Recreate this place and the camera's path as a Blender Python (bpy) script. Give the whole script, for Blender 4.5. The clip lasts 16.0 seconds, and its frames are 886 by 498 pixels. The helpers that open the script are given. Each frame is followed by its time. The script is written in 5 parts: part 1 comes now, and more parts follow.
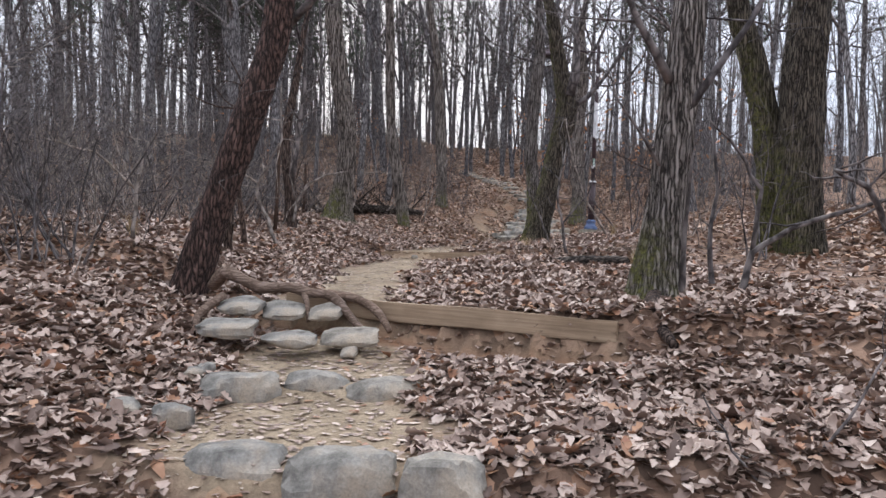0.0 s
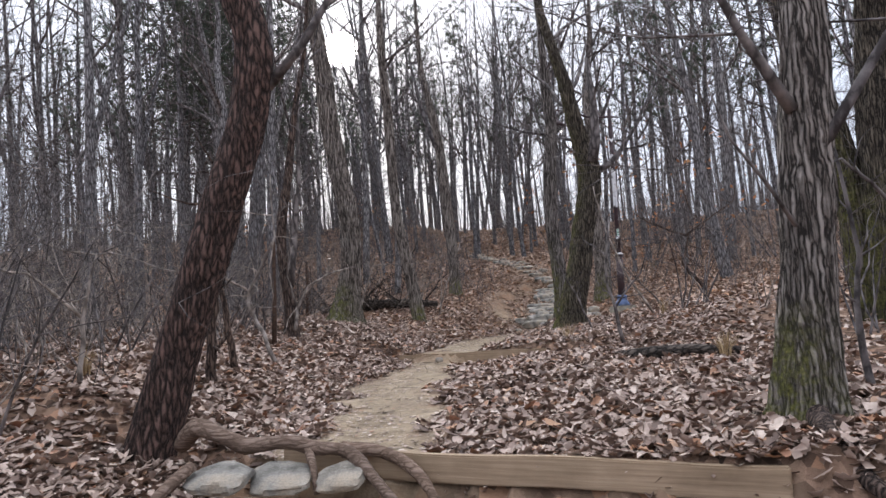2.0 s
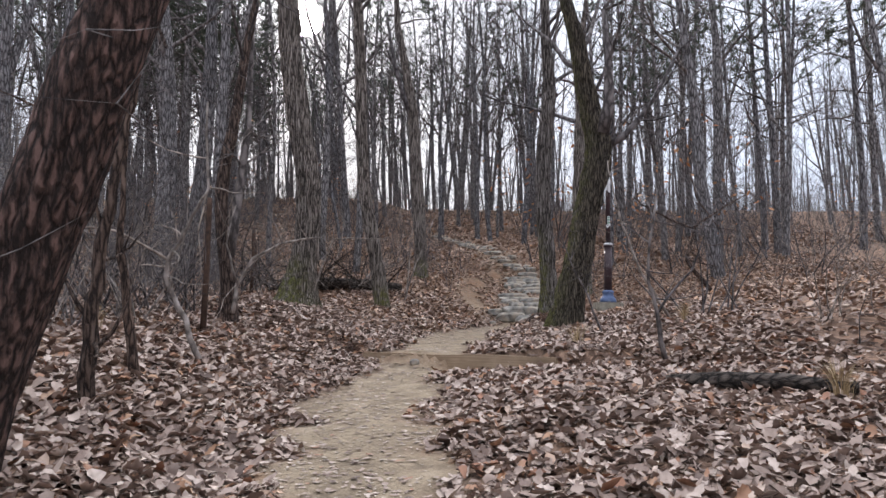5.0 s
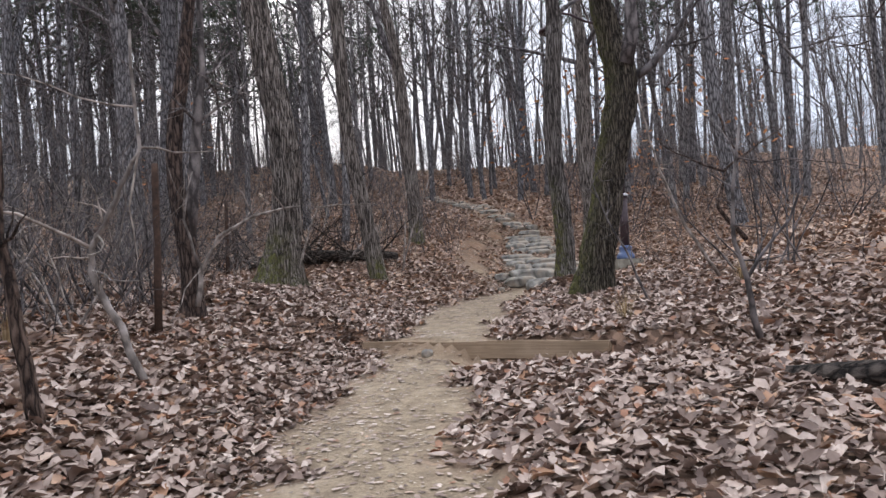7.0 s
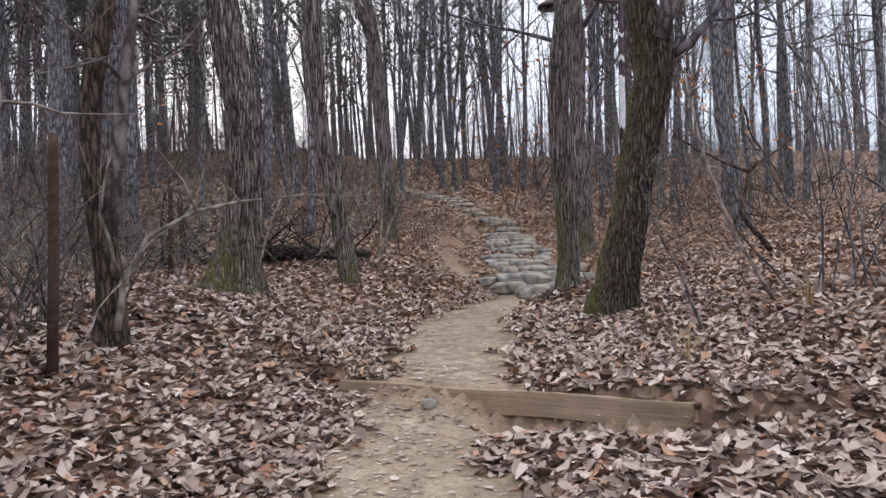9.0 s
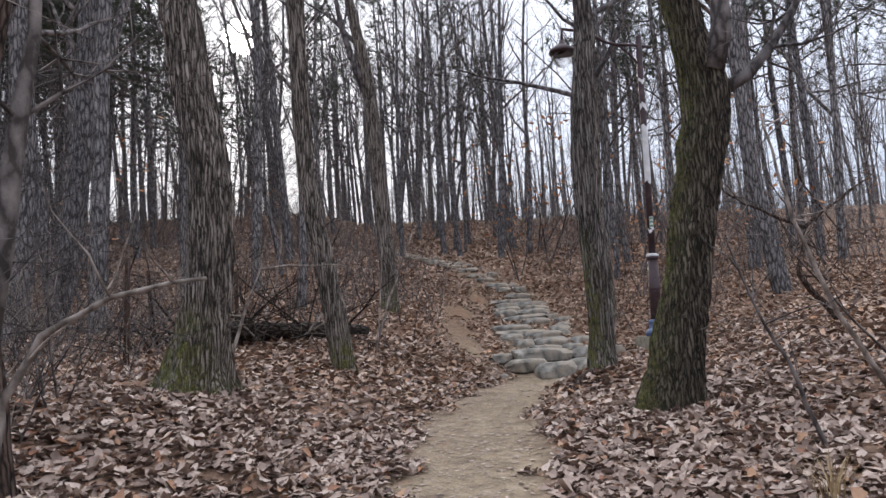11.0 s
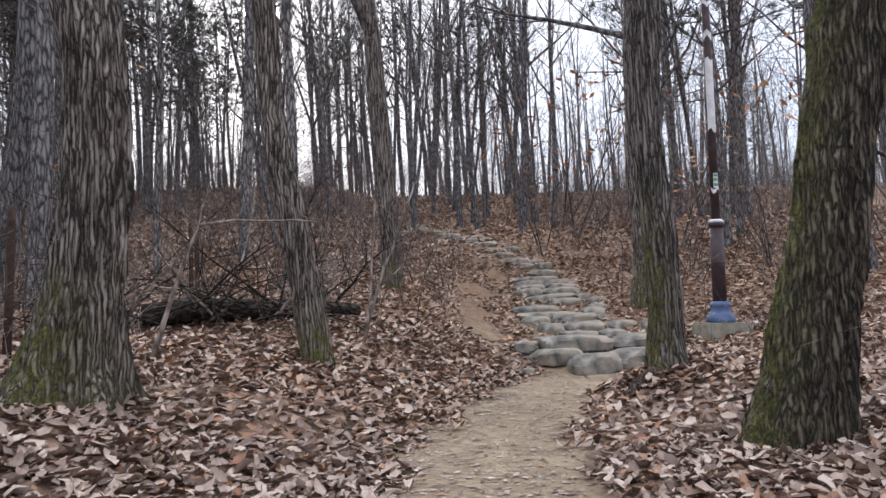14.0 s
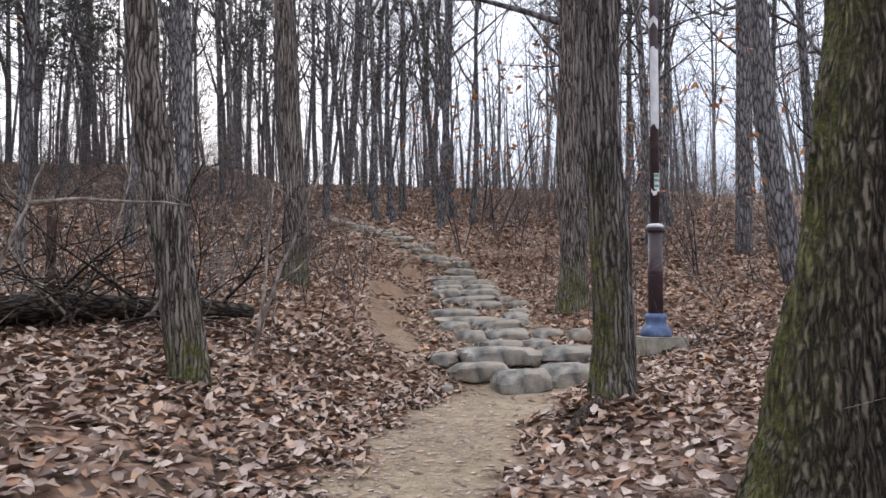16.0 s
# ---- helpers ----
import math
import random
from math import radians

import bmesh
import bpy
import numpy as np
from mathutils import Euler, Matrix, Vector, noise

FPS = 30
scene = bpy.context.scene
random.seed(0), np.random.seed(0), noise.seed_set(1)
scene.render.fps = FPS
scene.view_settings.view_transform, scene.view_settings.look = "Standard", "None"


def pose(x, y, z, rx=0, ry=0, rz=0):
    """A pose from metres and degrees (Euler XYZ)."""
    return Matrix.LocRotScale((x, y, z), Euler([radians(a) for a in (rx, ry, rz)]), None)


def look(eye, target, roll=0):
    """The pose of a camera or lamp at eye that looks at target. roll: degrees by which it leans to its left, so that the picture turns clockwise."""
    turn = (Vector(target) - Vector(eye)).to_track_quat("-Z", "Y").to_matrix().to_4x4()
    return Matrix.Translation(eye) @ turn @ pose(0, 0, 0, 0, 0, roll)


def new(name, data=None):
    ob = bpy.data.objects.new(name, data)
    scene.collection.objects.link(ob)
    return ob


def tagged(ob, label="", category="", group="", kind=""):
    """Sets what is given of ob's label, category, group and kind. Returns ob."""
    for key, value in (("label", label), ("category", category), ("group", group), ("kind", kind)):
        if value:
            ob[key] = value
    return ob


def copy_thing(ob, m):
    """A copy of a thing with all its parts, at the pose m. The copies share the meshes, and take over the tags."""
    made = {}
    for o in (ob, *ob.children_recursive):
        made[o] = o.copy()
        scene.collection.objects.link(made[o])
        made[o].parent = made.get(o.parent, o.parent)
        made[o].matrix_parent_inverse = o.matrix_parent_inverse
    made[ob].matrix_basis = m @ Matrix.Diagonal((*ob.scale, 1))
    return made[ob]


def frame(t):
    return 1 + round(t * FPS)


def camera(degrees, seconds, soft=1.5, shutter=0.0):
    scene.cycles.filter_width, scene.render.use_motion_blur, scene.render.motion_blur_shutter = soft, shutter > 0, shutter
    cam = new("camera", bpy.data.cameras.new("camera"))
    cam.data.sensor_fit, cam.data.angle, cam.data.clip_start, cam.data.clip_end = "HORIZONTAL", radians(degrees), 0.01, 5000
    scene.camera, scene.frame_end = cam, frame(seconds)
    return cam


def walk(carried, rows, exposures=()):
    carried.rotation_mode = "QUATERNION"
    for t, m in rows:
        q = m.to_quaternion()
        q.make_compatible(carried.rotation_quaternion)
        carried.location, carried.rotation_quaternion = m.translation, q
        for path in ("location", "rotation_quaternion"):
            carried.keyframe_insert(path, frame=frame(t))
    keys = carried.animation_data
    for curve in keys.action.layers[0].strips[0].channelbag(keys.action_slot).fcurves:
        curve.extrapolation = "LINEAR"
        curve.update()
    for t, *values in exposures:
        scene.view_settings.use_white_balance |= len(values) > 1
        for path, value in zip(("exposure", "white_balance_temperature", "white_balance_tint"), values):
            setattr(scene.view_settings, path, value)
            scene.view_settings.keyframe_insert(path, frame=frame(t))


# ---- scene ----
cam = camera(63.6, 16.0)
PATH = [
    (0, (-0.025, 0.284, 1.446), (-0.02, 2.284, 1.442), 0.8),
    (0.5, (-0.052, 0.651, 1.491), (-0.052, 2.65, 1.524), -0.6),
    (1, (-0.153, 0.987, 1.565), (-0.163, 2.984, 1.673), -1.5),
    (1.5, (-0.18, 1.346, 1.6), (-0.194, 3.334, 1.823), -4.0),
    (2, (-0.24, 1.706, 1.638), (-0.245, 3.693, 1.869), -4.2),
    (2.5, (-0.292, 1.996, 1.692), (-0.266, 3.983, 1.914), -3.1),
    (3, (-0.284, 2.335, 1.66), (-0.23, 4.319, 1.905), -0.8),
    (3.5, (-0.304, 2.669, 1.72), (-0.204, 4.65, 1.976), -0.6),
    (4, (-0.393, 2.927, 1.762), (-0.239, 4.906, 2.007), 0.7),
    (6.5, (-0.658, 4.663, 1.877), (-0.559, 6.659, 1.948), -4.4),
    (7, (-0.656, 4.967, 1.933), (-0.504, 6.96, 1.997), -4.2),
    (7.5, (-0.732, 5.319, 1.965), (-0.55, 7.309, 2.039), -3.9),
    (8, (-0.768, 5.638, 2.01), (-0.545, 7.625, 2.059), -3.4),
    (8.5, (-0.798, 6.021, 2.105), (-0.556, 8.007, 2.078), -3.1),
    (9, (-0.841, 6.441, 2.146), (-0.579, 8.423, 2.175), -2.5),
    (9.5, (-0.867, 6.849, 2.207), (-0.604, 8.831, 2.237), -2.3),
    (10, (-0.816, 7.2, 2.308), (-0.565, 9.179, 2.456), -5.4),
    (12.5, (-0.69, 8.633, 2.28), (-0.385, 10.597, 2.509), -0.5),
    (13, (-0.581, 8.998, 2.269), (-0.267, 10.962, 2.48), -1.4),
    (13.5, (-0.532, 9.339, 2.292), (-0.28, 11.316, 2.458), -2.6),
    (14, (-0.416, 9.715, 2.3), (-0.199, 11.697, 2.452), -2.9),
    (14.5, (-0.33, 10.058, 2.349), (-0.114, 12.041, 2.485), -3.0),
    (15, (-0.321, 10.297, 2.381), (0.013, 12.266, 2.499), -2.6),
    (15.5, (-0.257, 10.496, 2.398), (0.137, 12.454, 2.51), -1.6),
    (16, (-0.281, 10.705, 2.413), (0.173, 12.649, 2.538), -1.1),
]
SIZE = 1.2  # metres to one unit of the plan below
walk(cam, [(t, look(Vector(eye) * SIZE, Vector(target) * SIZE, roll)) for t, eye, target, roll in PATH], [(0, 1.16, 6250, 10), (4, 1.08, 6250, 10), (6.5, 1.10, 6250, 10), (9, 1.14, 6250, 10), (10, 0.94, 6250, 10), (12.5, 1.03, 6250, 10), (13.5, 1.14, 6250, 10), (16, 1.20, 6250, 10)])

# ---- sky, sun ----
SUN_SIDE, SUN_UP = 7.4, 22.6
world = bpy.data.worlds.new("sky")
scene.world = world
world.use_nodes = True
wn = world.node_tree
sky = wn.nodes.new("ShaderNodeTexSky")
sky.sky_type = "NISHITA"
sky.sun_disc = False
sky.sun_elevation = radians(SUN_UP)
sky.sun_rotation = radians(-SUN_SIDE)
sky.air_density, sky.dust_density, sky.ozone_density = 1.0, 2.5, 2.0
veil = wn.nodes.new("ShaderNodeMix")
veil.data_type = "RGBA"
veil.inputs[0].default_value = 0.93
dome = wn.nodes.new("ShaderNodeTexCoord")
split_ = wn.nodes.new("ShaderNodeSeparateXYZ")
wn.links.new(dome.outputs["Generated"], split_.inputs[0])
cloud = wn.nodes.new("ShaderNodeValToRGB")
cloud.color_ramp.elements[0].position, cloud.color_ramp.elements[0].color = 0.0, (0.225, 0.248, 0.312, 1)
cloud.color_ramp.elements[1].position, cloud.color_ramp.elements[1].color = 1.0, (0.99, 1.02, 1.1, 1)
wn.links.new(split_.outputs[2], cloud.inputs[0])
gain = wn.nodes.new("ShaderNodeVectorMath")
gain.operation = "SCALE"
gain.inputs["Scale"].default_value = 8.3
wn.links.new(cloud.outputs[0], gain.inputs[0])
wn.links.new(gain.outputs[0], veil.inputs[7])
wn.links.new(sky.outputs[0], veil.inputs[6])
wn.links.new(veil.outputs[2], wn.nodes["Background"].inputs[0])
wn.nodes["Background"].inputs[1].default_value = 0.15
sun_way = Vector((-math.sin(radians(SUN_SIDE)) * math.cos(radians(SUN_UP)), math.cos(radians(SUN_SIDE)) * math.cos(radians(SUN_UP)), math.sin(radians(SUN_UP))))
lamp_data = bpy.data.lights.new("sun", "SUN")
lamp_data.energy, lamp_data.angle, lamp_data.color = 4.8, radians(6.0), (1.0, 0.92, 0.83)
sun_lamp = new("sun", lamp_data)
sun_lamp.matrix_world = look(sun_way * 60, (0, 0, 0))


# ---- materials ----
def material(name, rough=0.9):
    m = bpy.data.materials.new(name)
    m.use_nodes = True
    t = m.node_tree
    b = t.nodes["Principled BSDF"]
    b.inputs["Roughness"].default_value = rough
    b.inputs["Specular IOR Level"].default_value = 0.25
    return m, t, b


def ramp(t, fac, stops):
    r = t.nodes.new("ShaderNodeValToRGB")
    while len(r.color_ramp.elements) < len(stops):
        r.color_ramp.elements.new(0.5)
    for e, (p, c) in zip(r.color_ramp.elements, stops):
        e.position, e.color = p, (*c, 1)
    t.links.new(fac, r.inputs[0])
    return r.outputs[0]


def noise_of(t, scale, detail=6, stretch=None, rough=0.6):
    n = t.nodes.new("ShaderNodeTexNoise")
    n.inputs["Scale"].default_value, n.inputs["Detail"].default_value, n.inputs["Roughness"].default_value = scale, detail, rough
    c = t.nodes.new("ShaderNodeTexCoord")
    if stretch:
        k = t.nodes.new("ShaderNodeMapping")
        k.inputs["Scale"].default_value = stretch
        t.links.new(c.outputs["Object"], k.inputs[0])
        t.links.new(k.outputs[0], n.inputs["Vector"])
    else:
        t.links.new(c.outputs["Object"], n.inputs["Vector"])
    return n.outputs[0]


def mixed(t, fac, a, b, how="MIX"):
    m = t.nodes.new("ShaderNodeMix")
    m.data_type, m.blend_type = "RGBA", how
    for key, v in ((0, fac), (6, a), (7, b)):
        if isinstance(v, (int, float)):
            m.inputs[key].default_value = v
        elif isinstance(v, tuple):
            m.inputs[key].default_value = (*v, 1)
        else:
            t.links.new(v, m.inputs[key])
    return m.outputs[2]


def bumped(t, b, height, strength, distance):
    n = t.nodes.new("ShaderNodeBump")
    n.inputs["Strength"].default_value, n.inputs["Distance"].default_value = strength, distance
    t.links.new(height, n.inputs["Height"])
    t.links.new(n.outputs[0], b.inputs["Normal"])


def attribute(t, name):
    a = t.nodes.new("ShaderNodeAttribute")
    a.attribute_name = name
    return a.outputs["Fac"]


def noise_tint(t, scale):
    n = t.nodes.new("ShaderNodeTexNoise")
    n.inputs["Scale"].default_value = scale
    c = t.nodes.new("ShaderNodeTexCoord")
    t.links.new(c.outputs["Object"], n.inputs["Vector"])
    return n.outputs["Color"]


def bark(name, dark, mid, light, stretch=(14, 14, 2.2), moss=False, depth=0.02, crack=0.5):
    """Furrowed bark: ridges that part and meet again, flat-topped, over dark furrows."""
    m, t, b = material(name, 0.95)
    c = t.nodes.new("ShaderNodeTexCoord")
    sway = mixed(t, 0.07, c.outputs["Object"], noise_tint(t, 3.5), "ADD")
    sway = mixed(t, 0.018, sway, noise_tint(t, 22), "ADD")
    k = t.nodes.new("ShaderNodeMapping")
    k.inputs["Scale"].default_value = stretch
    t.links.new(sway, k.inputs[0])
    v = t.nodes.new("ShaderNodeTexVoronoi")
    v.feature = "DISTANCE_TO_EDGE"
    v.inputs["Scale"].default_value = 1.0
    v.inputs["Randomness"].default_value = 0.9
    t.links.new(k.outputs[0], v.inputs["Vector"])
    fine = noise_of(t, 1.0, 5, tuple(q * 2.2 for q in stretch), 0.65)
    plate = t.nodes.new("ShaderNodeMath")
    plate.operation = "MULTIPLY_ADD"
    plate.inputs[1].default_value = crack
    t.links.new(fine, plate.inputs[0])
    t.links.new(v.outputs["Distance"], plate.inputs[2])
    plate = plate.outputs[0]
    col = ramp(t, plate, [(crack / 2 - 0.05, dark), (crack / 2 + 0.03, dark), (crack / 2 + 0.12, mid), (crack / 2 + 0.33, light)])
    grit = noise_of(t, 1.0, 6, (stretch[0] * 3.2, stretch[1] * 3.2, stretch[2] * 6), 0.7)
    col = mixed(t, 0.5, col, ramp(t, grit, [(0.3, (0.45, 0.45, 0.45)), (0.7, (1.3, 1.27, 1.25))]), "MULTIPLY")
    big = noise_of(t, 1.6, 4)
    col = mixed(t, 0.6, col, ramp(t, big, [(0.3, (0.55, 0.51, 0.48)), (0.7, (1.15, 1.1, 1.06))]), "MULTIPLY")
    own = t.nodes.new("ShaderNodeObjectInfo")
    col = mixed(t, 0.6, col, ramp(t, own.outputs["Random"], [(0, (0.72, 0.72, 0.76)), (1, (1.2, 1.12, 1.05))]), "MULTIPLY")
    if moss:
        mask = mixed(t, 1.0, attribute(t, "moss"), ramp(t, noise_of(t, 11, 7, None, 0.7), [(0.4, (0.06, 0.06, 0.06)), (0.58, (0.9, 0.9, 0.9))]), "MULTIPLY")
        green = ramp(t, noise_of(t, 45, 5, None, 0.7), [(0.3, (0.04, 0.042, 0.014)), (0.52, (0.12, 0.12, 0.034)), (0.72, (0.28, 0.265, 0.075))])
        col = mixed(t, mask, col, green)
    t.links.new(col, b.inputs["Base Color"])
    high = ramp(t, plate, [(crack / 2 - 0.07, (0, 0, 0)), (crack / 2 + 0.3, (1, 1, 1))])
    bumped(t, b, mixed(t, 0.2, high, grit), 1.0, depth)
    return m


M_OAK = bark("oak_bark", (0.035, 0.03, 0.027), (0.17, 0.15, 0.135), (0.37, 0.34, 0.315), (38, 38, 1.7), True, 0.035, 0.62)
M_MOSSY = bark("mossy_oak_bark", (0.018, 0.015, 0.012), (0.075, 0.064, 0.051), (0.165, 0.147, 0.118), (38, 38, 3.4), True, 0.035, 1.0)
M_PINE = bark("pine_bark", (0.03, 0.021, 0.018), (0.085, 0.055, 0.046), (0.18, 0.115, 0.098), (34, 34, 7), True, 0.03, 0.85)
M_FORK = bark("ruddy_oak_bark", (0.024, 0.017, 0.015), (0.085, 0.06, 0.048), (0.17, 0.125, 0.103), (34, 34, 5), True)
# grey bark, lightened and cooled to paint distance haze into its colour
M_FAR = bark("hazed_slim_bark", (0.05, 0.049, 0.052), (0.165, 0.163, 0.17), (0.31, 0.308, 0.32), (20, 20, 4))
# twigs take a slight cool tint for the same painted haze
M_TWIG = bark("twig_bark", (0.055, 0.05, 0.05), (0.125, 0.115, 0.116), (0.215, 0.2, 0.2), (8, 8, 4), False, 0.004)
M_PALE = bark("pale_twig_bark", (0.16, 0.14, 0.125), (0.27, 0.24, 0.215), (0.42, 0.38, 0.35), (10, 10, 5), False, 0.004)
M_ROOT = bark("root_bark", (0.13, 0.092, 0.07), (0.18, 0.13, 0.10), (0.25, 0.19, 0.155), (5, 40, 40), False, 0.006)
M_ROT = bark("rotten_wood", (0.016, 0.013, 0.011), (0.05, 0.04, 0.033), (0.12, 0.1, 0.085), (6, 20, 20))

M_SOIL, t, b = material("soil_and_litter", 1.0)
leafy = t.nodes.new("ShaderNodeTexVoronoi")
leafy.inputs["Scale"].default_value = 17
warp = t.nodes.new("ShaderNodeTexCoord")
t.links.new(warp.outputs["Object"], leafy.inputs["Vector"])
lit = ramp(t, leafy.outputs["Color"], [(0.1, (0.06, 0.042, 0.032)), (0.45, (0.17, 0.115, 0.085)), (0.8, (0.33, 0.235, 0.175)), (0.97, (0.38, 0.20, 0.11))])
lit = mixed(t, 0.7, lit, ramp(t, noise_of(t, 0.6, 5), [(0.3, (0.6, 0.5, 0.45)), (0.7, (1.15, 1.0, 0.9))]), "MULTIPLY")
earth = ramp(t, noise_of(t, 5, 8, None, 0.7), [(0.3, (0.18, 0.137, 0.098)), (0.55, (0.33, 0.26, 0.178)), (0.75, (0.45, 0.365, 0.27))])
earth = mixed(t, 0.6, earth, ramp(t, noise_of(t, 60, 4), [(0.35, (0.65, 0.62, 0.6)), (0.65, (1.15, 1.12, 1.1))]), "MULTIPLY")
red = mixed(t, attribute(t, "clay"), earth, ramp(t, noise_of(t, 8, 6), [(0.3, (0.13, 0.065, 0.038)), (0.7, (0.30, 0.165, 0.095))]))
t.links.new(mixed(t, attribute(t, "bare"), lit, red), b.inputs["Base Color"])
bumped(t, b, noise_of(t, 26, 8, None, 0.7), 0.7, 0.03)


def leaf_material(name, stops):
    m, t, b = material(name, 0.62)
    b.inputs["Specular IOR Level"].default_value = 0.4
    g = t.nodes.new("ShaderNodeNewGeometry")
    col = ramp(t, g.outputs["Random Per Island"], stops)
    col = mixed(t, 0.5, col, ramp(t, noise_of(t, 30, 5), [(0.3, (0.55, 0.5, 0.47)), (0.7, (1.2, 1.18, 1.15))]), "MULTIPLY")
    t.links.new(col, b.inputs["Base Color"])
    return m


M_LEAF = leaf_material("dry_oak_leaves", [(0.0, (0.10, 0.064, 0.05)), (0.2, (0.20, 0.137, 0.108)), (0.48, (0.32, 0.235, 0.192)), (0.74, (0.435, 0.335, 0.28)), (0.91, (0.55, 0.45, 0.385)), (0.935, (0.40, 0.235, 0.14)), (1.0, (0.26, 0.12, 0.07))])
M_LITTER = leaf_material("trodden_leaf_scraps", [(0, (0.16, 0.118, 0.085)), (0.5, (0.31, 0.248, 0.195)), (1, (0.50, 0.42, 0.345))])
# russet oak leaves, made more orange to paint in warm sunlight on the slopes
M_SUNLIT_RUSSET = leaf_material("sunlit_russet_leaves", [(0, (0.15, 0.088, 0.06)), (0.3, (0.27, 0.172, 0.12)), (0.65, (0.41, 0.285, 0.205)), (0.88, (0.52, 0.40, 0.315)), (1, (0.46, 0.235, 0.11))])
M_RUSTY = leaf_material("rusty_leaves", [(0, (0.30, 0.11, 0.035)), (0.6, (0.46, 0.19, 0.07)), (1, (0.5, 0.28, 0.13))])
M_NEEDLE = leaf_material("pine_needles", [(0, (0.03, 0.045, 0.03)), (0.6, (0.055, 0.075, 0.05)), (1, (0.10, 0.105, 0.065))])
M_GRASS = leaf_material("withered_grass", [(0, (0.20, 0.13, 0.06)), (1, (0.42, 0.31, 0.17))])

M_STONE, t, b = material("granite_step", 0.85)
big = ramp(t, noise_of(t, 5, 7), [(0.34, (0.095, 0.088, 0.078)), (0.47, (0.225, 0.212, 0.192)), (0.66, (0.40, 0.375, 0.335))])
own = t.nodes.new("ShaderNodeObjectInfo")
big = mixed(t, 0.8, big, ramp(t, own.outputs["Random"], [(0, (0.80, 0.80, 0.80)), (0.6, (1, 0.98, 0.95)), (1, (1.08, 1.0, 0.9))]), "MULTIPLY")
big = mixed(t, ramp(t, noise_of(t, 4.1, 7), [(0.48, (0, 0, 0)), (0.64, (0.7, 0.7, 0.7))]), big, (0.32, 0.25, 0.18))
t.links.new(mixed(t, 0.6, big, ramp(t, noise_of(t, 90, 3), [(0.3, (0.6, 0.6, 0.6)), (0.7, (1.2, 1.2, 1.2))]), "MULTIPLY"), b.inputs["Base Color"])
bumped(t, b, noise_of(t, 11, 8, None, 0.7), 0.8, 0.018)

M_PLANK, t, b = material("weathered_plank", 0.85)
grain = noise_of(t, 1.0, 7, (1.6, 40, 45), 0.6)
col = ramp(t, grain, [(0.3, (0.21, 0.147, 0.098)), (0.55, (0.325, 0.238, 0.162)), (0.75, (0.41, 0.312, 0.222))])
t.links.new(mixed(t, 0.6, col, ramp(t, noise_of(t, 3, 5), [(0.35, (0.6, 0.57, 0.52)), (0.65, (1.1, 1.08, 1.05))]), "MULTIPLY"), b.inputs["Base Color"])
bumped(t, b, grain, 0.5, 0.006)

M_POLE, t, b = material("brown_pole_paint", 0.45)
t.links.new(ramp(t, noise_of(t, 7, 6), [(0.35, (0.035, 0.022, 0.024)), (0.62, (0.06, 0.038, 0.042)), (0.78, (0.14, 0.10, 0.10))]), b.inputs["Base Color"])
M_WHITE, t, b = material("peeling_white_paper", 0.7)
t.links.new(ramp(t, noise_of(t, 9, 5), [(0.3, (0.45, 0.44, 0.45)), (0.6, (0.66, 0.65, 0.66))]), b.inputs["Base Color"])
M_BLUE, t, b = material("blue_base_paint", 0.5)
t.links.new(ramp(t, noise_of(t, 8, 5), [(0.35, (0.05, 0.075, 0.15)), (0.6, (0.11, 0.15, 0.27)), (0.75, (0.3, 0.31, 0.34))]), b.inputs["Base Color"])
M_CONCRETE, t, b = material("stained_concrete", 0.95)
t.links.new(ramp(t, noise_of(t, 9, 8), [(0.3, (0.16, 0.14, 0.105)), (0.7, (0.36, 0.33, 0.27))]), b.inputs["Base Color"])
M_GREEN, t, b = material("green_sticker_print", 0.6)
t.links.new(ramp(t, noise_of(t, 60, 2), [(0.4, (0.10, 0.24, 0.16)), (0.6, (0.14, 0.3, 0.2))]), b.inputs["Base Color"])
M_RUST, t, b = material("rusted_stake", 0.9)
t.links.new(ramp(t, noise_of(t, 30, 6), [(0.3, (0.03, 0.02, 0.016)), (0.7, (0.085, 0.05, 0.035))]), b.inputs["Base Color"])
M_GLASS, t, b = material("frosted_globe_glass", 0.25)
b.inputs["Base Color"].default_value = (0.9, 0.9, 0.9, 1)
b.inputs["Transmission Weight"].default_value = 0.96
b.inputs["IOR"].default_value = 1.08
M_GLOW = bpy.data.materials.new("sun_glow")
M_GLOW.use_nodes = True
gb = M_GLOW.node_tree.nodes["Principled BSDF"]
gb.inputs["Emission Color"].default_value = (1.0, 0.95, 0.86, 1)
gb.inputs["Emission Strength"].default_value = 60


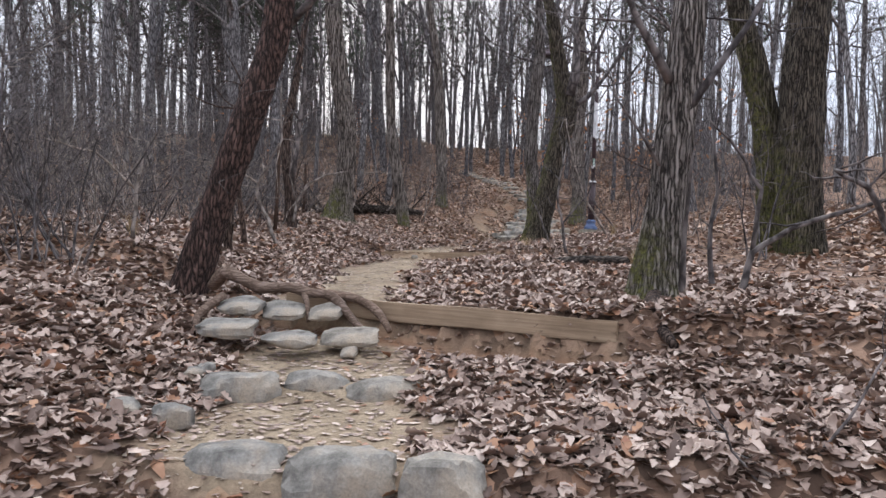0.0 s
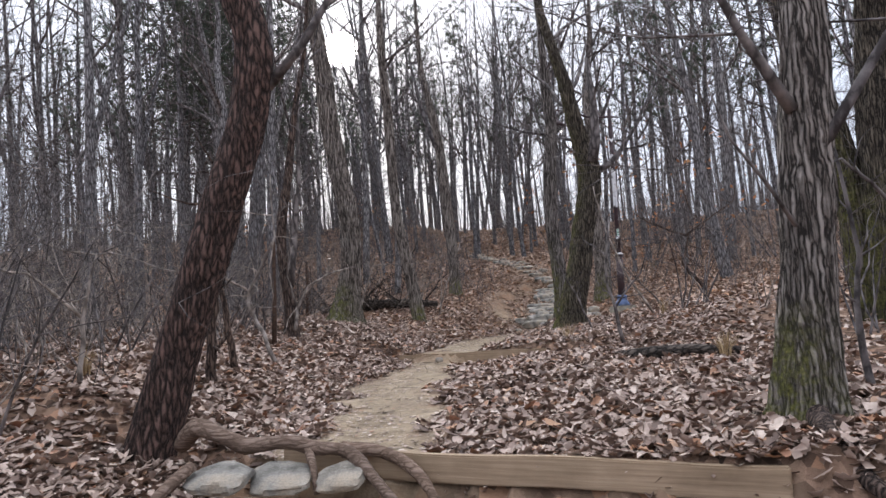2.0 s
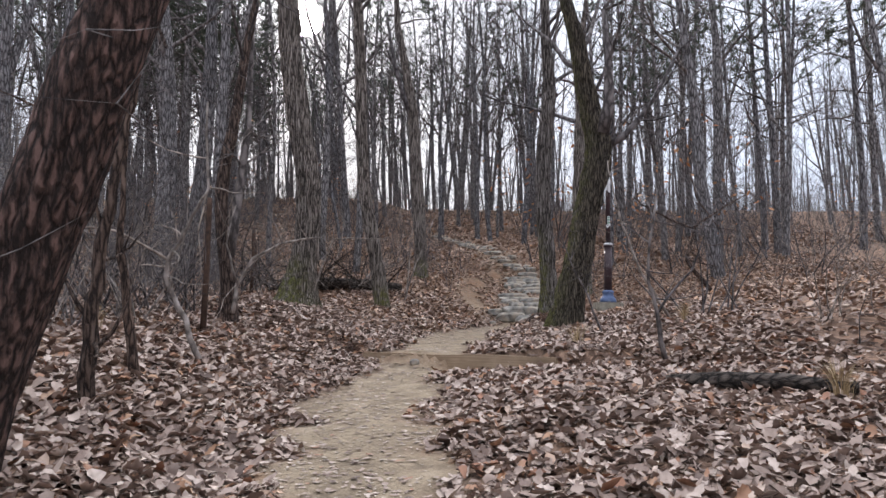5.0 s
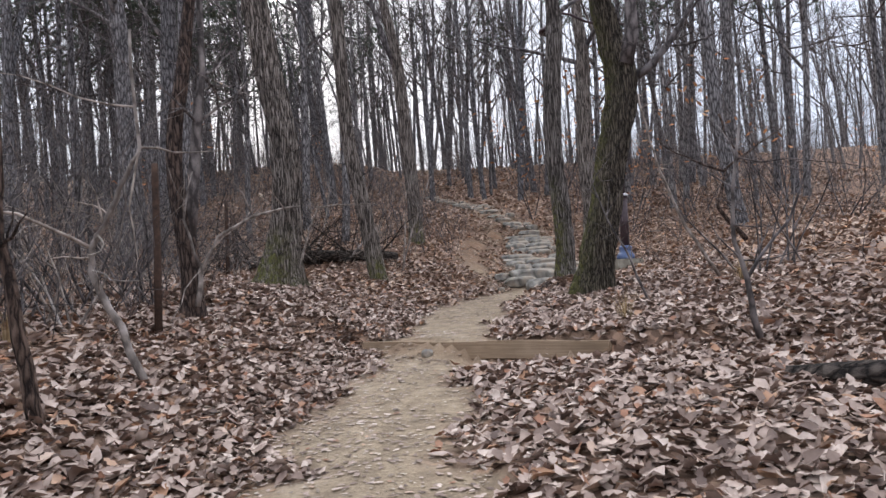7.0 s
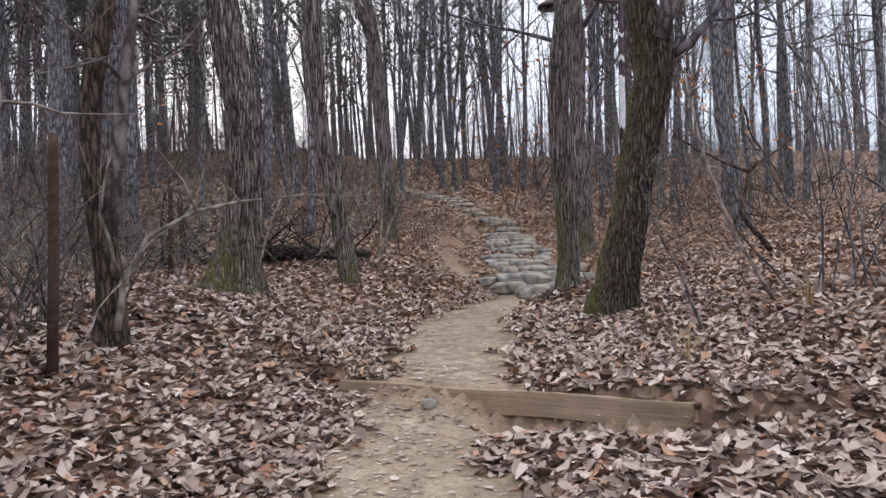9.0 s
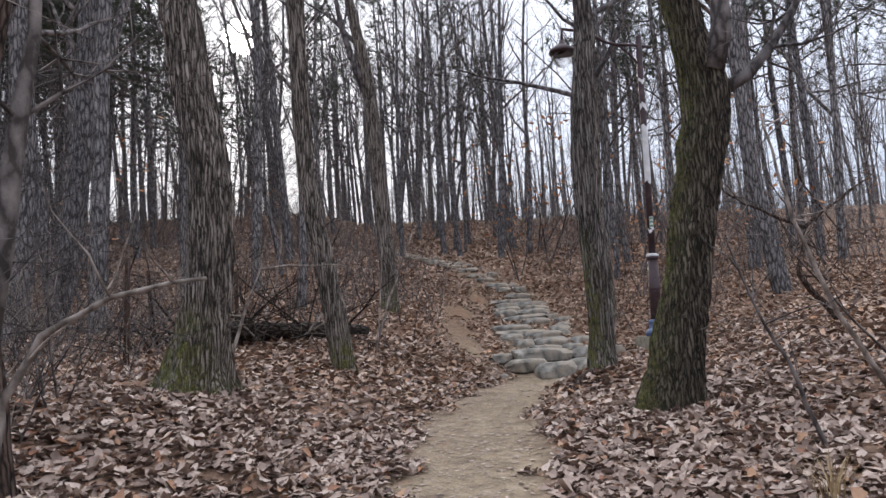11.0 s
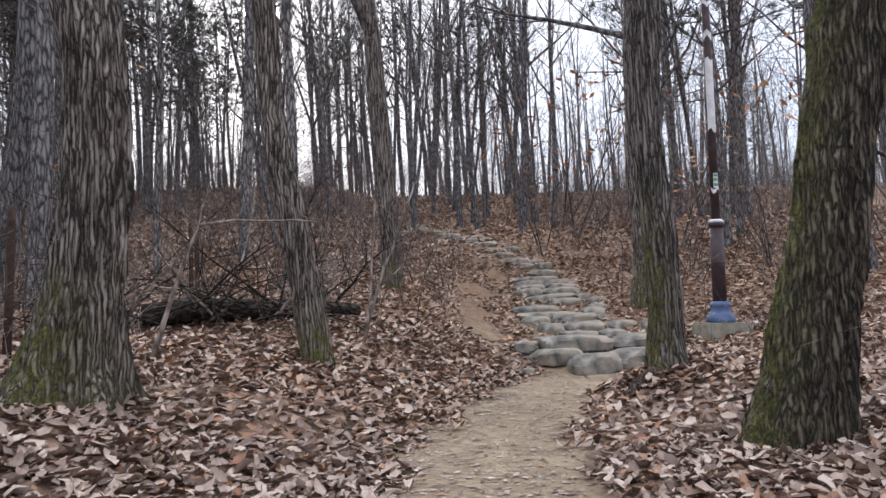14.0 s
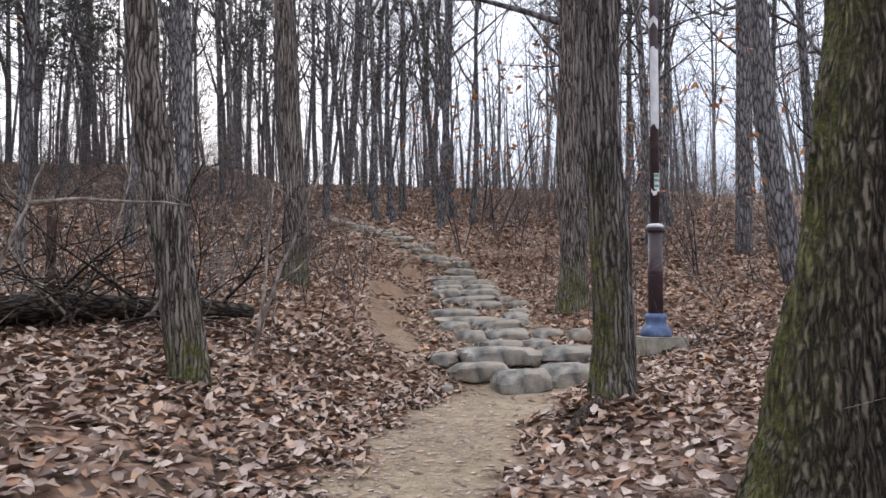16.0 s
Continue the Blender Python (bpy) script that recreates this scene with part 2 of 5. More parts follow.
# ---- mesh helpers ----
class Shape:
    """Vertices and faces of one part, with an optional number on each vertex."""

    def __init__(self):
        self.v, self.f, self.a = [], [], []

    def tube(self, points, radii, sides=6, closed=True, rough=None):
        base = len(self.v)
        pts = [Vector(p) for p in points]
        side = Vector((1, 0, 0))
        for i, p in enumerate(pts):
            d = (pts[min(i + 1, len(pts) - 1)] - pts[max(i - 1, 0)]).normalized()
            side = (side - d * side.dot(d))
            if side.length < 1e-3:
                side = d.orthogonal()
            side.normalize()
            up = d.cross(side)
            for k in range(sides):
                an = 2 * math.pi * k / sides
                r = radii[i] * (rough(an, i, p) if rough else 1)
                q = p + (side * math.cos(an) + up * math.sin(an)) * r
                self.v.append(q[:])
        for i in range(len(pts) - 1):
            for k in range(sides):
                a, c = base + i * sides + k, base + i * sides + (k + 1) % sides
                self.f.append((a, c, c + sides, a + sides))
        if closed:
            self.f.append(tuple(base + k for k in reversed(range(sides))))
            self.f.append(tuple(base + (len(pts) - 1) * sides + k for k in range(sides)))

    def lathe(self, profile, sides=20, at=(0, 0, 0)):
        self.tube([(at[0], at[1], at[2] + z) for _, z in profile], [max(r, 1e-4) for r, _ in profile], sides)


def mesh_of(name, shape, mat, smooth=True, numbers=None):
    me = bpy.data.meshes.new(name)
    me.from_pydata(shape.v, [], shape.f)
    me.materials.append(mat)
    if smooth:
        me.polygons.foreach_set("use_smooth", [True] * len(me.polygons))
    for key, values in (numbers or {}).items():
        at = me.attributes.new(key, "FLOAT", "POINT")
        at.data.foreach_set("value", np.asarray(values, dtype=np.float32))
    me.update()
    return me


def part(name, shape, mat, parent=None, label="", smooth=True, numbers=None):
    ob = new(name, mesh_of(name, shape, mat, smooth, numbers))
    ob.parent = parent
    if label:
        ob["label"] = label
    return ob


def thing(name, x, y, z, label, category, group="", turn=0):
    ob = new(name)
    ob.matrix_basis = pose(x, y, z, 0, 0, turn)
    return tagged(ob, label, category, group)


def grid_noise(x, y, seed=0, wrap=0):
    """Smooth value noise, 0 to 1; wrap: period along x."""
    x, y = np.asarray(x, float), np.asarray(y, float)
    i, j = np.floor(x).astype(np.int64), np.floor(y).astype(np.int64)
    u, v = x - i, y - j
    u, v = u * u * (3 - 2 * u), v * v * (3 - 2 * v)

    def at(a, c):
        if wrap:
            a = a % wrap
        h = (a * 374761393 + c * 668265263 + seed * 974711) & 0x7FFFFFFF
        h = ((h ^ (h >> 13)) * 1274126177) & 0x7FFFFFFF
        return ((h ^ (h >> 16)) & 0xFFFF) / 65535.0

    return (at(i, j) * (1 - u) + at(i + 1, j) * u) * (1 - v) + (at(i, j + 1) * (1 - u) + at(i + 1, j + 1) * u) * v


# ---- the lie of the land ----
CENTRE = ((-20, -0.3), (3, -0.5), (5.2, -0.78), (7, -0.75), (8.6, -0.74), (10.2, -0.5), (11.5, -0.1), (13, 0.1), (14.2, 0.42), (16.3, 1.35), (17.2, 2.0), (20, 2.45), (23, 2.95), (24.6, 3.2), (26.2, 2.75), (28, 2.4), (31, 1.5), (36, 0.6), (60, 0))
FOOT = ((-200, -6), (-20, -0.3), (0, 0.36), (2.8, 0.43), (2.96, 0.61), (3.88, 0.65), (4.04, 0.715), (4.5, 0.745), (5.3, 0.84), (6, 0.86))
TRAIL = ((4, 0.93), (5.3, 1.0), (5.8, 1.04), (7, 1.08), (10, 1.23), (12, 1.27))
RISE = ((9, 1.30), (10.5, 1.345), (11, 1.36), (13, 1.42), (16.9, 1.5), (20.5, 2.1), (23.5, 2.6), (27.5, 3.75), (33.5, 4.9), (41, 7.1), (52, 7.6), (90, 5.5), (600, -30))
CLAY = ((17, 1.0), (20, 1.1), (22, 1.5), (24, 2.3), (26, 2.2))


def along(knots, y):
    return np.interp(y, [k[0] for k in knots], [k[1] for k in knots])


def bell(v, middle, width):
    return np.exp(-((v - middle) / width) ** 2)


def ground(x, y):
    """Height of the earth, and how bare it is of leaves (0 to 1), and how red the clay."""
    x, y = np.asarray(x, float), np.asarray(y, float)
    first = 5.07 - 0.425 * np.clip(x, -2, 2.2)
    second = 10.50 - 0.846 * np.clip(x, -1.6, 1.4)
    soft = 0.03 + 0.3 * np.maximum(0, x - 1.05) + 0.3 * np.maximum(0, -1.25 - x)
    a = np.clip((y - first) / soft + 0.5, 0, 1)
    soft = 0.04 + 0.3 * np.maximum(0, x - 0.8) + 0.3 * np.maximum(0, -0.9 - x)
    b = np.clip((y - second) / soft + 0.3, 0, 1)
    step_z = along(FOOT, y) * (1 - a) + along(TRAIL, y) * a * (1 - b) + along(RISE, y) * a * b
    c = along(CENTRE, y)
    d = x - c
    wide = np.interp(y, [0, 2.9, 5, 6, 12, 15, 17, 24, 30, 40], [0.3, 0.5, 0.48, 0.4, 0.42, 0.5, 0.66, 0.55, 0.5, 0.3])
    e = np.abs(d) - 0.5
    left = 0.62 * (1 - np.exp(-(np.maximum(0, e - 0.1) / 1.3) ** 1.3)) * np.clip(0.5 + (y - 1) / 6, 0.3, 1)
    slope = np.interp(y, [3, 8, 12, 17], [0.05, 0.055, 0.12, 0.16])
    right = slope * np.clip(e, 0, 5) + 0.06 * np.maximum(e - 5, 0) + 0.11 * bell(e, 0.8, 0.7) * bell(y, 8.1, 1.3)
    right = right * np.interp(y, [21, 33], [1, -0.1])
    z = step_z + np.where(e > 0, np.where(d < 0, left, right), 0)
    z = z - 0.11 * bell(y - first, -0.22, 0.2) * np.clip((x + 0.3) / 0.4, 0, 1) * np.clip((1.35 - x) / 0.3, 0, 1)
    z = z + 0.05 * np.exp(-((x + 0.42) ** 2 + (y - 10.83) ** 2) / 0.1)
    z = z - 0.14 * bell(y - second, -0.2, 0.24) * np.clip((x + 0.2) / 0.2, 0, 1) * np.clip((1.15 - x) / 0.35, 0, 1) * (1 - b)
    z = z + (0.045 + 0.05 * grid_noise(x * 9, y * 9, 21)) * bell(y - second, -0.07, 0.09) * np.clip((x + 0.95) / 0.2, 0, 1) * np.clip((-0.02 - x) / 0.12, 0, 1) * (1 - b)
    z = z + 0.2 * np.exp(-((x - 1.85) ** 2 + (y - 15.05) ** 2) / 0.3)
    edge = wide + 0.34 * (grid_noise(x * 2.6, y * 2.6, 3) - 0.5) + 0.22 * (grid_noise(x * 8, y * 8, 4) - 0.5)
    bare = np.clip((edge - np.abs(d)) / 0.26 + 0.5, 0, 1) * np.clip((38 - y) / 6, 0, 1)
    bare = bare * np.clip((y - 2.82) / 0.1, 0, 1)
    track = np.clip((0.36 + 0.5 * (grid_noise(x * 2.3, y * 2.3, 8) - 0.5) - np.abs(x - along(CLAY, y))) / 0.45, 0, 1) * np.clip((y - 16.6) / 1.5, 0, 1) * np.clip((26 - y) / 2, 0, 1)
    bare = bare * np.interp(y, [16.9, 17.4, 40], [1, 0.45, 0.3])
    track = track * np.clip(0.45 + 0.9 * grid_noise(x * 5, y * 5, 12), 0, 1)
    clay = track * np.clip((y - 17.5) / 2.5, 0, 0.85)
    under = np.clip(1.4 - np.abs(y - first + 0.16) / 0.12, 0, 1) * (x > -1.5) * (x < 1.1)
    mound = bell(y - second, -0.1, 0.14) * np.clip((x + 0.95) / 0.2, 0, 1) * np.clip((0.1 - x) / 0.15, 0, 1)
    foot = bell(y - second, -0.1, 0.09) * (x > -0.1) * (x < 0.75)
    bare = np.maximum(np.maximum(bare, track), np.maximum(under, np.maximum(mound, foot)))
    clay = np.maximum(np.maximum(clay, under), 0.4 * np.maximum(mound, foot))
    z = z + (1 - bare) * (0.05 * (grid_noise(x * 1.7, y * 1.7, 5) - 0.4) + 0.035 * (grid_noise(x * 6, y * 6, 6) - 0.4)) + 0.018 * bare * (grid_noise(x * 4, y * 7, 7) - 0.5)
    far = np.clip((np.hypot(x, y - 15) - 30) / 40, 0, 1)
    z = z + far * 1.5 * (grid_noise(x * 0.05, y * 0.05, 9) - 0.5)
    return z, bare, clay


def earth_at(x, y):
    return float(ground(x, y)[0])


def spread(stops):
    out = []
    for (a, c, step) in stops:
        out += list(np.arange(a, c, step))
    return np.array(out + [stops[-1][1]])


gx = spread([(-500, -60, 40), (-60, -20, 4), (-20, -5, 0.5), (-5, 5, 0.085), (5, 12, 0.25), (12, 24, 1), (24, 60, 4), (60, 500, 40)])
gy = spread([(-500, -60, 40), (-60, -10, 5), (-10, 1, 0.5), (1, 18, 0.085), (18, 30, 0.2), (30, 46, 0.5), (46, 80, 3), (80, 600, 40)])
GX, GY = np.meshgrid(gx, gy)
gz, gb_, gc_ = ground(GX.ravel(), GY.ravel())
sheet = Shape()
sheet.v = np.stack([GX.ravel(), GY.ravel(), gz], 1).tolist()
n = len(gx)
sheet.f = [(j * n + i, j * n + i + 1, (j + 1) * n + i + 1, (j + 1) * n + i) for j in range(len(gy) - 1) for i in range(n - 1)]
earth = part("ground", sheet, M_SOIL, None, "brown forest floor with a bare dirt trail", True, {"bare": gb_, "clay": gc_})
tagged(earth, "", "ground", "", "structure")

orb = Shape()
orb.lathe([(45 * math.sin(a), -45 * math.cos(a)) for a in np.linspace(0, math.pi, 13)], 24)
glow = part("backdrop_sun", orb, M_GLOW, None, "low winter sun behind thin cloud")
glow.location = sun_way * 2000
tagged(glow, "", "sun", "", "structure")


# ---- fallen leaves ----
LOBED = ([(0.0, 0.03), (0.22, 0.19), (0.36, 0.11), (0.55, 0.29), (0.68, 0.2), (0.84, 0.24), (1.0, 0.0)])
PLAIN = ([(0.0, 0.03), (0.36, 0.2), (0.72, 0.26), (1.0, 0.0)])
KITE = ([(0.0, 0.04), (0.6, 0.28), (1.0, 0.03)])


def leaves(name, count, box, size, outline, seed, label, keep, mat=M_LEAF, lift=0.013, tilt=0.31):
    rng = np.random.default_rng(seed)
    x = rng.uniform(box[0], box[1], count)
    y = rng.uniform(box[2], box[3], count)
    z, bare, _ = ground(x, y)
    live = rng.uniform(0, 1, count) < keep(x, y, bare)
    x, y, z, bare = x[live], y[live], z[live], bare[live]
    k = len(x)
    length = rng.uniform(size[0], size[1], k) * np.where(bare > 0.5, 0.6, 1)
    flat = np.where(bare > 0.5, 0.2, 1)
    turn, lean, roll_ = rng.uniform(0, 2 * np.pi, k), rng.normal(0, tilt, k) * flat, rng.normal(0, tilt, k) * flat
    curl, bend, plump = rng.normal(0.25, 0.5, k) * flat, rng.normal(0, 0.6, k) * flat, rng.uniform(0.75, 1.25, k)
    up = lift * rng.uniform(0.1, 2.2, k) * flat + 0.003
    cols = []
    m = len(outline)
    for s, w in outline:
        zc = bend * (s - 0.5) ** 2
        for side in (-1, 0, 1):
            cols.append((s - 0.5 + 0 * bend, side * w * plump, zc + abs(side) * curl * w))
    P = np.array([np.stack(c) for c in cols]) * length
    px, py, pz = P[:, 0], P[:, 1], P[:, 2]
    py, pz = py * np.cos(roll_) - pz * np.sin(roll_), py * np.sin(roll_) + pz * np.cos(roll_)
    px, pz = px * np.cos(lean) + pz * np.sin(lean), -px * np.sin(lean) + pz * np.cos(lean)
    qx, qy = px * np.cos(turn) - py * np.sin(turn) + x, px * np.sin(turn) + py * np.cos(turn) + y
    qz = pz + z + up + 0.25 * length * np.abs(np.sin(lean))
    V = np.stack([qx, qy, qz], 2).transpose(1, 0, 2).reshape(-1, 3)
    one = []
    for s in range(m - 1):
        a = s * 3
        one += [(a, a + 3, a + 4, a + 1), (a + 1, a + 4, a + 5, a + 2)]
    F = (np.array(one)[None] + (np.arange(k) * 3 * m)[:, None, None]).reshape(-1, 4)
    me = bpy.data.meshes.new(name)
    me.vertices.add(len(V))
    me.vertices.foreach_set("co", V.astype(np.float32).ravel())
    me.loops.add(F.size)
    me.loops.foreach_set("vertex_index", F.astype(np.int32).ravel())
    me.polygons.add(len(F))
    me.polygons.foreach_set("loop_start", np.arange(0, F.size, 4, dtype=np.int32))
    me.materials.append(mat)
    me.update(calc_edges=True)
    return tagged(new(name, me), label, "leaves", "", "stuff")


def near_path(x, y, bare):
    d = np.abs(x - along(CENTRE, y))
    return np.clip(1.5 - d / 3.2, 0.0, 1) * np.where(bare > 0.5, np.where(y < 4.9, 0.34, 0.16), 1 - 1.1 * bare)


leaves("fallen_leaves", 27000, (-2.6, 2.6, 1.2, 13.5), (0.05, 0.102), LOBED, 1, "curled pale brown oak leaves covering the ground", near_path)
leaves("fallen_leaves", 14000, (-2.8, 3.0, 0.4, 5.2), (0.05, 0.108), LOBED, 4, "curled pale brown oak leaves around the stone steps", near_path)
leaves("fallen_leaves", 80000, (-6.5, 7.5, 0.6, 18.0), (0.05, 0.108), PLAIN, 2, "dry brown fallen leaves over the forest floor", lambda x, y, b: np.where(b > 0.5, 0.12, 1 - 1.2 * b) * np.where(np.abs(x - along(CENTRE, y)) < 3.6, 1.0, 0.35))
leaves("leaf_litter", 17000, (-1.7, 1.7, 4.9, 16.8), (0.028, 0.075), PLAIN, 9, "broken oak leaves strewn along the trail", lambda x, y, b: np.clip(0.42 - 0.9 * (x - along(CENTRE, y)) + 1.1 * (grid_noise(x * 2.2, y * 2.2, 25) - 0.5), 0.06, 1) * (np.abs(x - along(CENTRE, y)) < 1.0), lift=0.008, tilt=0.25)
leaves("leaf_litter", 48000, (-1.7, 3.6, 2.9, 26), (0.02, 0.055), KITE, 6, "pale broken leaf scraps trodden into the dirt trail", lambda x, y, b: np.clip(b * 1.4 + 0.4 * (np.abs(x - along(CENTRE, y)) < 1.1), 0, 1) * np.clip(0.62 - 0.75 * (x - along(CENTRE, y)) + 0.9 * (grid_noise(x * 3, y * 3, 15) - 0.5), 0.14, 1), mat=M_LITTER, lift=0.006, tilt=0.3)
# slope leaves: the sunlit warmth is in their colour
leaves("fallen_leaves", 42000, (-7, 10, 14.5, 25), (0.055, 0.115), KITE, 3, "russet fallen leaves, coloured warmer as if sunlit, on both sides of the stone stair", lambda x, y, b: np.where(b > 0.6, 0.3, 1 - 0.8 * b), mat=M_SUNLIT_RUSSET)
leaves("fallen_leaves", 38000, (-14, 19, 24.5, 44), (0.09, 0.18), KITE, 8, "russet fallen leaves, coloured warmer as if sunlit, on the wooded hillside", lambda x, y, b: np.where(b > 0.6, 0.45, 1.0), mat=M_SUNLIT_RUSSET, lift=0.03)


leaves("fallen_leaves", 13000, (3.4, 13, 7, 17), (0.07, 0.15), PLAIN, 7, "russet fallen leaves, coloured warmer as if sunlit, on the bank beside the trail", lambda x, y, b: np.clip((x - 3.2) / 2.5, 0, 1), mat=M_SUNLIT_RUSSET, lift=0.03)


# ---- trees ----
def unit(rng):
    return Vector((rng.gauss(0, 1), rng.gauss(0, 1), rng.gauss(0, 1))).normalized()


def twig(shape, rng, p, d, length, r, level, sides=4, bend=0.25, rise=0.12, split=3, bits=4):
    """A crooked branch that carries finer ones."""
    pts, radii = [p.copy()], [r]
    for i in range(bits):
        d = (d + unit(rng) * bend + Vector((0, 0, rise))).normalized()
        p = p + d * (length / bits)
        pts.append(p.copy())
        radii.append(r * (1 - 0.8 * (i + 1) / bits))
        if level > 0 and i >= (1 if level > 1 else 0):
            for _ in range(split if i < bits - 1 else split + 1):
                if rng.random() < 0.8:
                    out = (d * 0.75 + unit(rng) * 0.75).normalized()
                    twig(shape, rng, p.copy(), out, length * rng.uniform(0.4, 0.65), max(radii[-1] * 0.6, 0.003), level - 1, 3, bend, rise, max(1, split - 1), 3 if level > 1 else 2)
    shape.tube(pts, radii, sides, False)
    return pts


def trunk_shape(points, ridge=0.06, lobes=5, sides=40, steps=70, flare=0.25, grain=16, moss=None, seed=0):
    """A barked trunk along (x, y, z, r) knots, with furrows and a spreading foot."""
    k = np.array(points, float)
    cum = np.r_[0, np.cumsum(np.linalg.norm(np.diff(k[:, :3], axis=0), axis=1))]
    s = np.r_[np.linspace(0, 0.12, int(steps * 0.2), endpoint=False), np.linspace(0.12, 1, steps - int(steps * 0.2))] * cum[-1]
    line = np.stack([np.interp(s, cum, k[:, i]) for i in range(4)], 1)
    for _ in range(3):
        line[1:-1] = (line[:-2] + 2 * line[1:-1] + line[2:]) / 4
    an = np.arange(sides) * 2 * np.pi / sides
    A, S = np.meshgrid(an / (2 * np.pi) * grain, s)
    fur = np.abs(grid_noise(A + 0 * S, S * 2.6, seed, grain) * 2 - 1) * 0.65 + np.abs(grid_noise(A * 2, S * 7, seed + 1, grain * 2) * 2 - 1) * 0.35
    mult = 1 + ridge * (fur - 0.4) * 2
    foot = np.exp(-s / 0.22)[:, None]
    wob = 0.5 + 0.5 * np.cos(lobes * an + seed)[None, :] * 0.7 + 0.3 * np.cos(2 * an + 1.7 * seed)[None, :]
    mult = mult + flare * foot * wob + 0.05 * (grid_noise(A * 0.3, S * 1.5, seed + 2) - 0.5)
    R = line[:, 3:4] * mult * 0.95
    V = np.stack([line[:, 0:1] + R * np.cos(an), line[:, 1:2] + R * np.sin(an), np.repeat(line[:, 2:3], sides, 1)], 2)
    sh = Shape()
    sh.v = V.reshape(-1, 3).tolist()
    for i in range(len(s) - 1):
        for q in range(sides):
            a, c = i * sides + q, i * sides + (q + 1) % sides
            sh.f.append((a, c, c + sides, a + sides))
    m = np.zeros((len(s), sides))
    if moss:
        way, foot_m, tall, power = moss
        face = 0.5 + 0.5 * np.cos(an - radians(way))[None, :]
        m = np.clip(foot_m * 0.85 * np.exp(-s / 0.22)[:, None] + np.clip(2 - 2 * s / tall, 0, 1)[:, None] * face ** power * 1.15, 0, 1)
    return sh, m.ravel()


def grown(points, more, seed, drift=(0, 0)):
    """Carries a trunk on upwards past its known knots."""
    rng = random.Random(seed)
    out = list(points)
    x, y, z, r = out[-1]
    dx = (out[-1][0] - out[-2][0]) / max(out[-1][2] - out[-2][2], 0.1) * 0.6
    for i in range(5):
        z += more / 5
        x += dx * more / 5 + rng.uniform(-0.12, 0.12) + drift[0]
        y += rng.uniform(-0.12, 0.12) + drift[1]
        r *= 0.72
        out.append((x, y, z, r))
    return out


def hero(name, knots, label, mat, limbs, crown, seed, more=5.5, category="tree", **look_of):
    bx, by, bz = knots[0][0], knots[0][1], knots[0][2]
    base = thing(name, bx, by, bz - 0.08, label, category)
    local = [(x - bx, y - by, z - bz + 0.0, r) for x, y, z, r in knots]
    full = grown(local, more, seed)
    sh, moss = trunk_shape(full, seed=seed, **look_of)
    part("trunk", sh, mat, base, "", True, {"moss": moss})
    for run, r0 in limbs:
        lb = Shape()
        pts = [(x - bx, y - by, z - bz) for x, y, z in run]
        lb.tube(pts, [r0 * (1 - 0.7 * i / (len(pts) - 1)) for i in range(len(pts))], 8)
        rng = random.Random(seed + len(run))
        for p in pts[2:]:
            for _ in range(2):
                twig(lb, rng, Vector(p), (Vector(pts[-1]) - Vector(pts[0])).normalized() * 0.4 + unit(rng) * 0.8, 0.9, r0 * 0.25, 1)
        part("limb", lb, M_TWIG, base, "bare dark limb")
    if crown:
        cr = Shape()
        rng = random.Random(seed * 7 + 1)
        tall = full[-1][2]
        for i in range(crown):
            h = rng.uniform(0.42, 0.98) * tall
            j = max(q for q in range(len(full)) if full[q][2] <= h + 1e-6)
            a, c = full[j], full[min(j + 1, len(full) - 1)]
            s = 0 if a is c else (h - a[2]) / (c[2] - a[2])
            p = Vector([a[q] + (c[q] - a[q]) * s for q in range(3)])
            rr = a[3] + (c[3] - a[3]) * s
            an = rng.uniform(0, 6.28)
            twig(cr, rng, p, Vector((math.cos(an), math.sin(an), rng.uniform(0.3, 1.2))).normalized(), rng.uniform(1.4, 3.0) * (1.3 - h / tall * 0.6), max(0.012, rr * 0.38), 2, 5, 0.28, 0.1, 2)
        part("crown", cr, M_TWIG, base, "bare winter branches")
    return base


def at_y(y, rows):
    return [(x, y, z, r) for x, z, r in rows]


hero("pine_tree", at_y(5.8, [(-1.98, 1.14, 0.16), (-1.78, 1.79, 0.140), (-1.62, 2.20, 0.137), (-1.46, 2.70, 0.128), (-1.34, 3.06, 0.118), (-1.27, 3.40, 0.118), (-1.33, 3.71, 0.115), (-1.44, 3.95, 0.105)]),
     "leaning red pine with scaly reddish brown bark", M_PINE, [([(-1.25, 5.8, 3.2), (-1.0, 5.75, 3.45), (-0.8, 5.8, 3.8), (-0.7, 5.9, 4.4)], 0.035)], 6, 11, 5.0, flare=0.12, ridge=0.13, grain=13, sides=80, steps=120, moss=None)
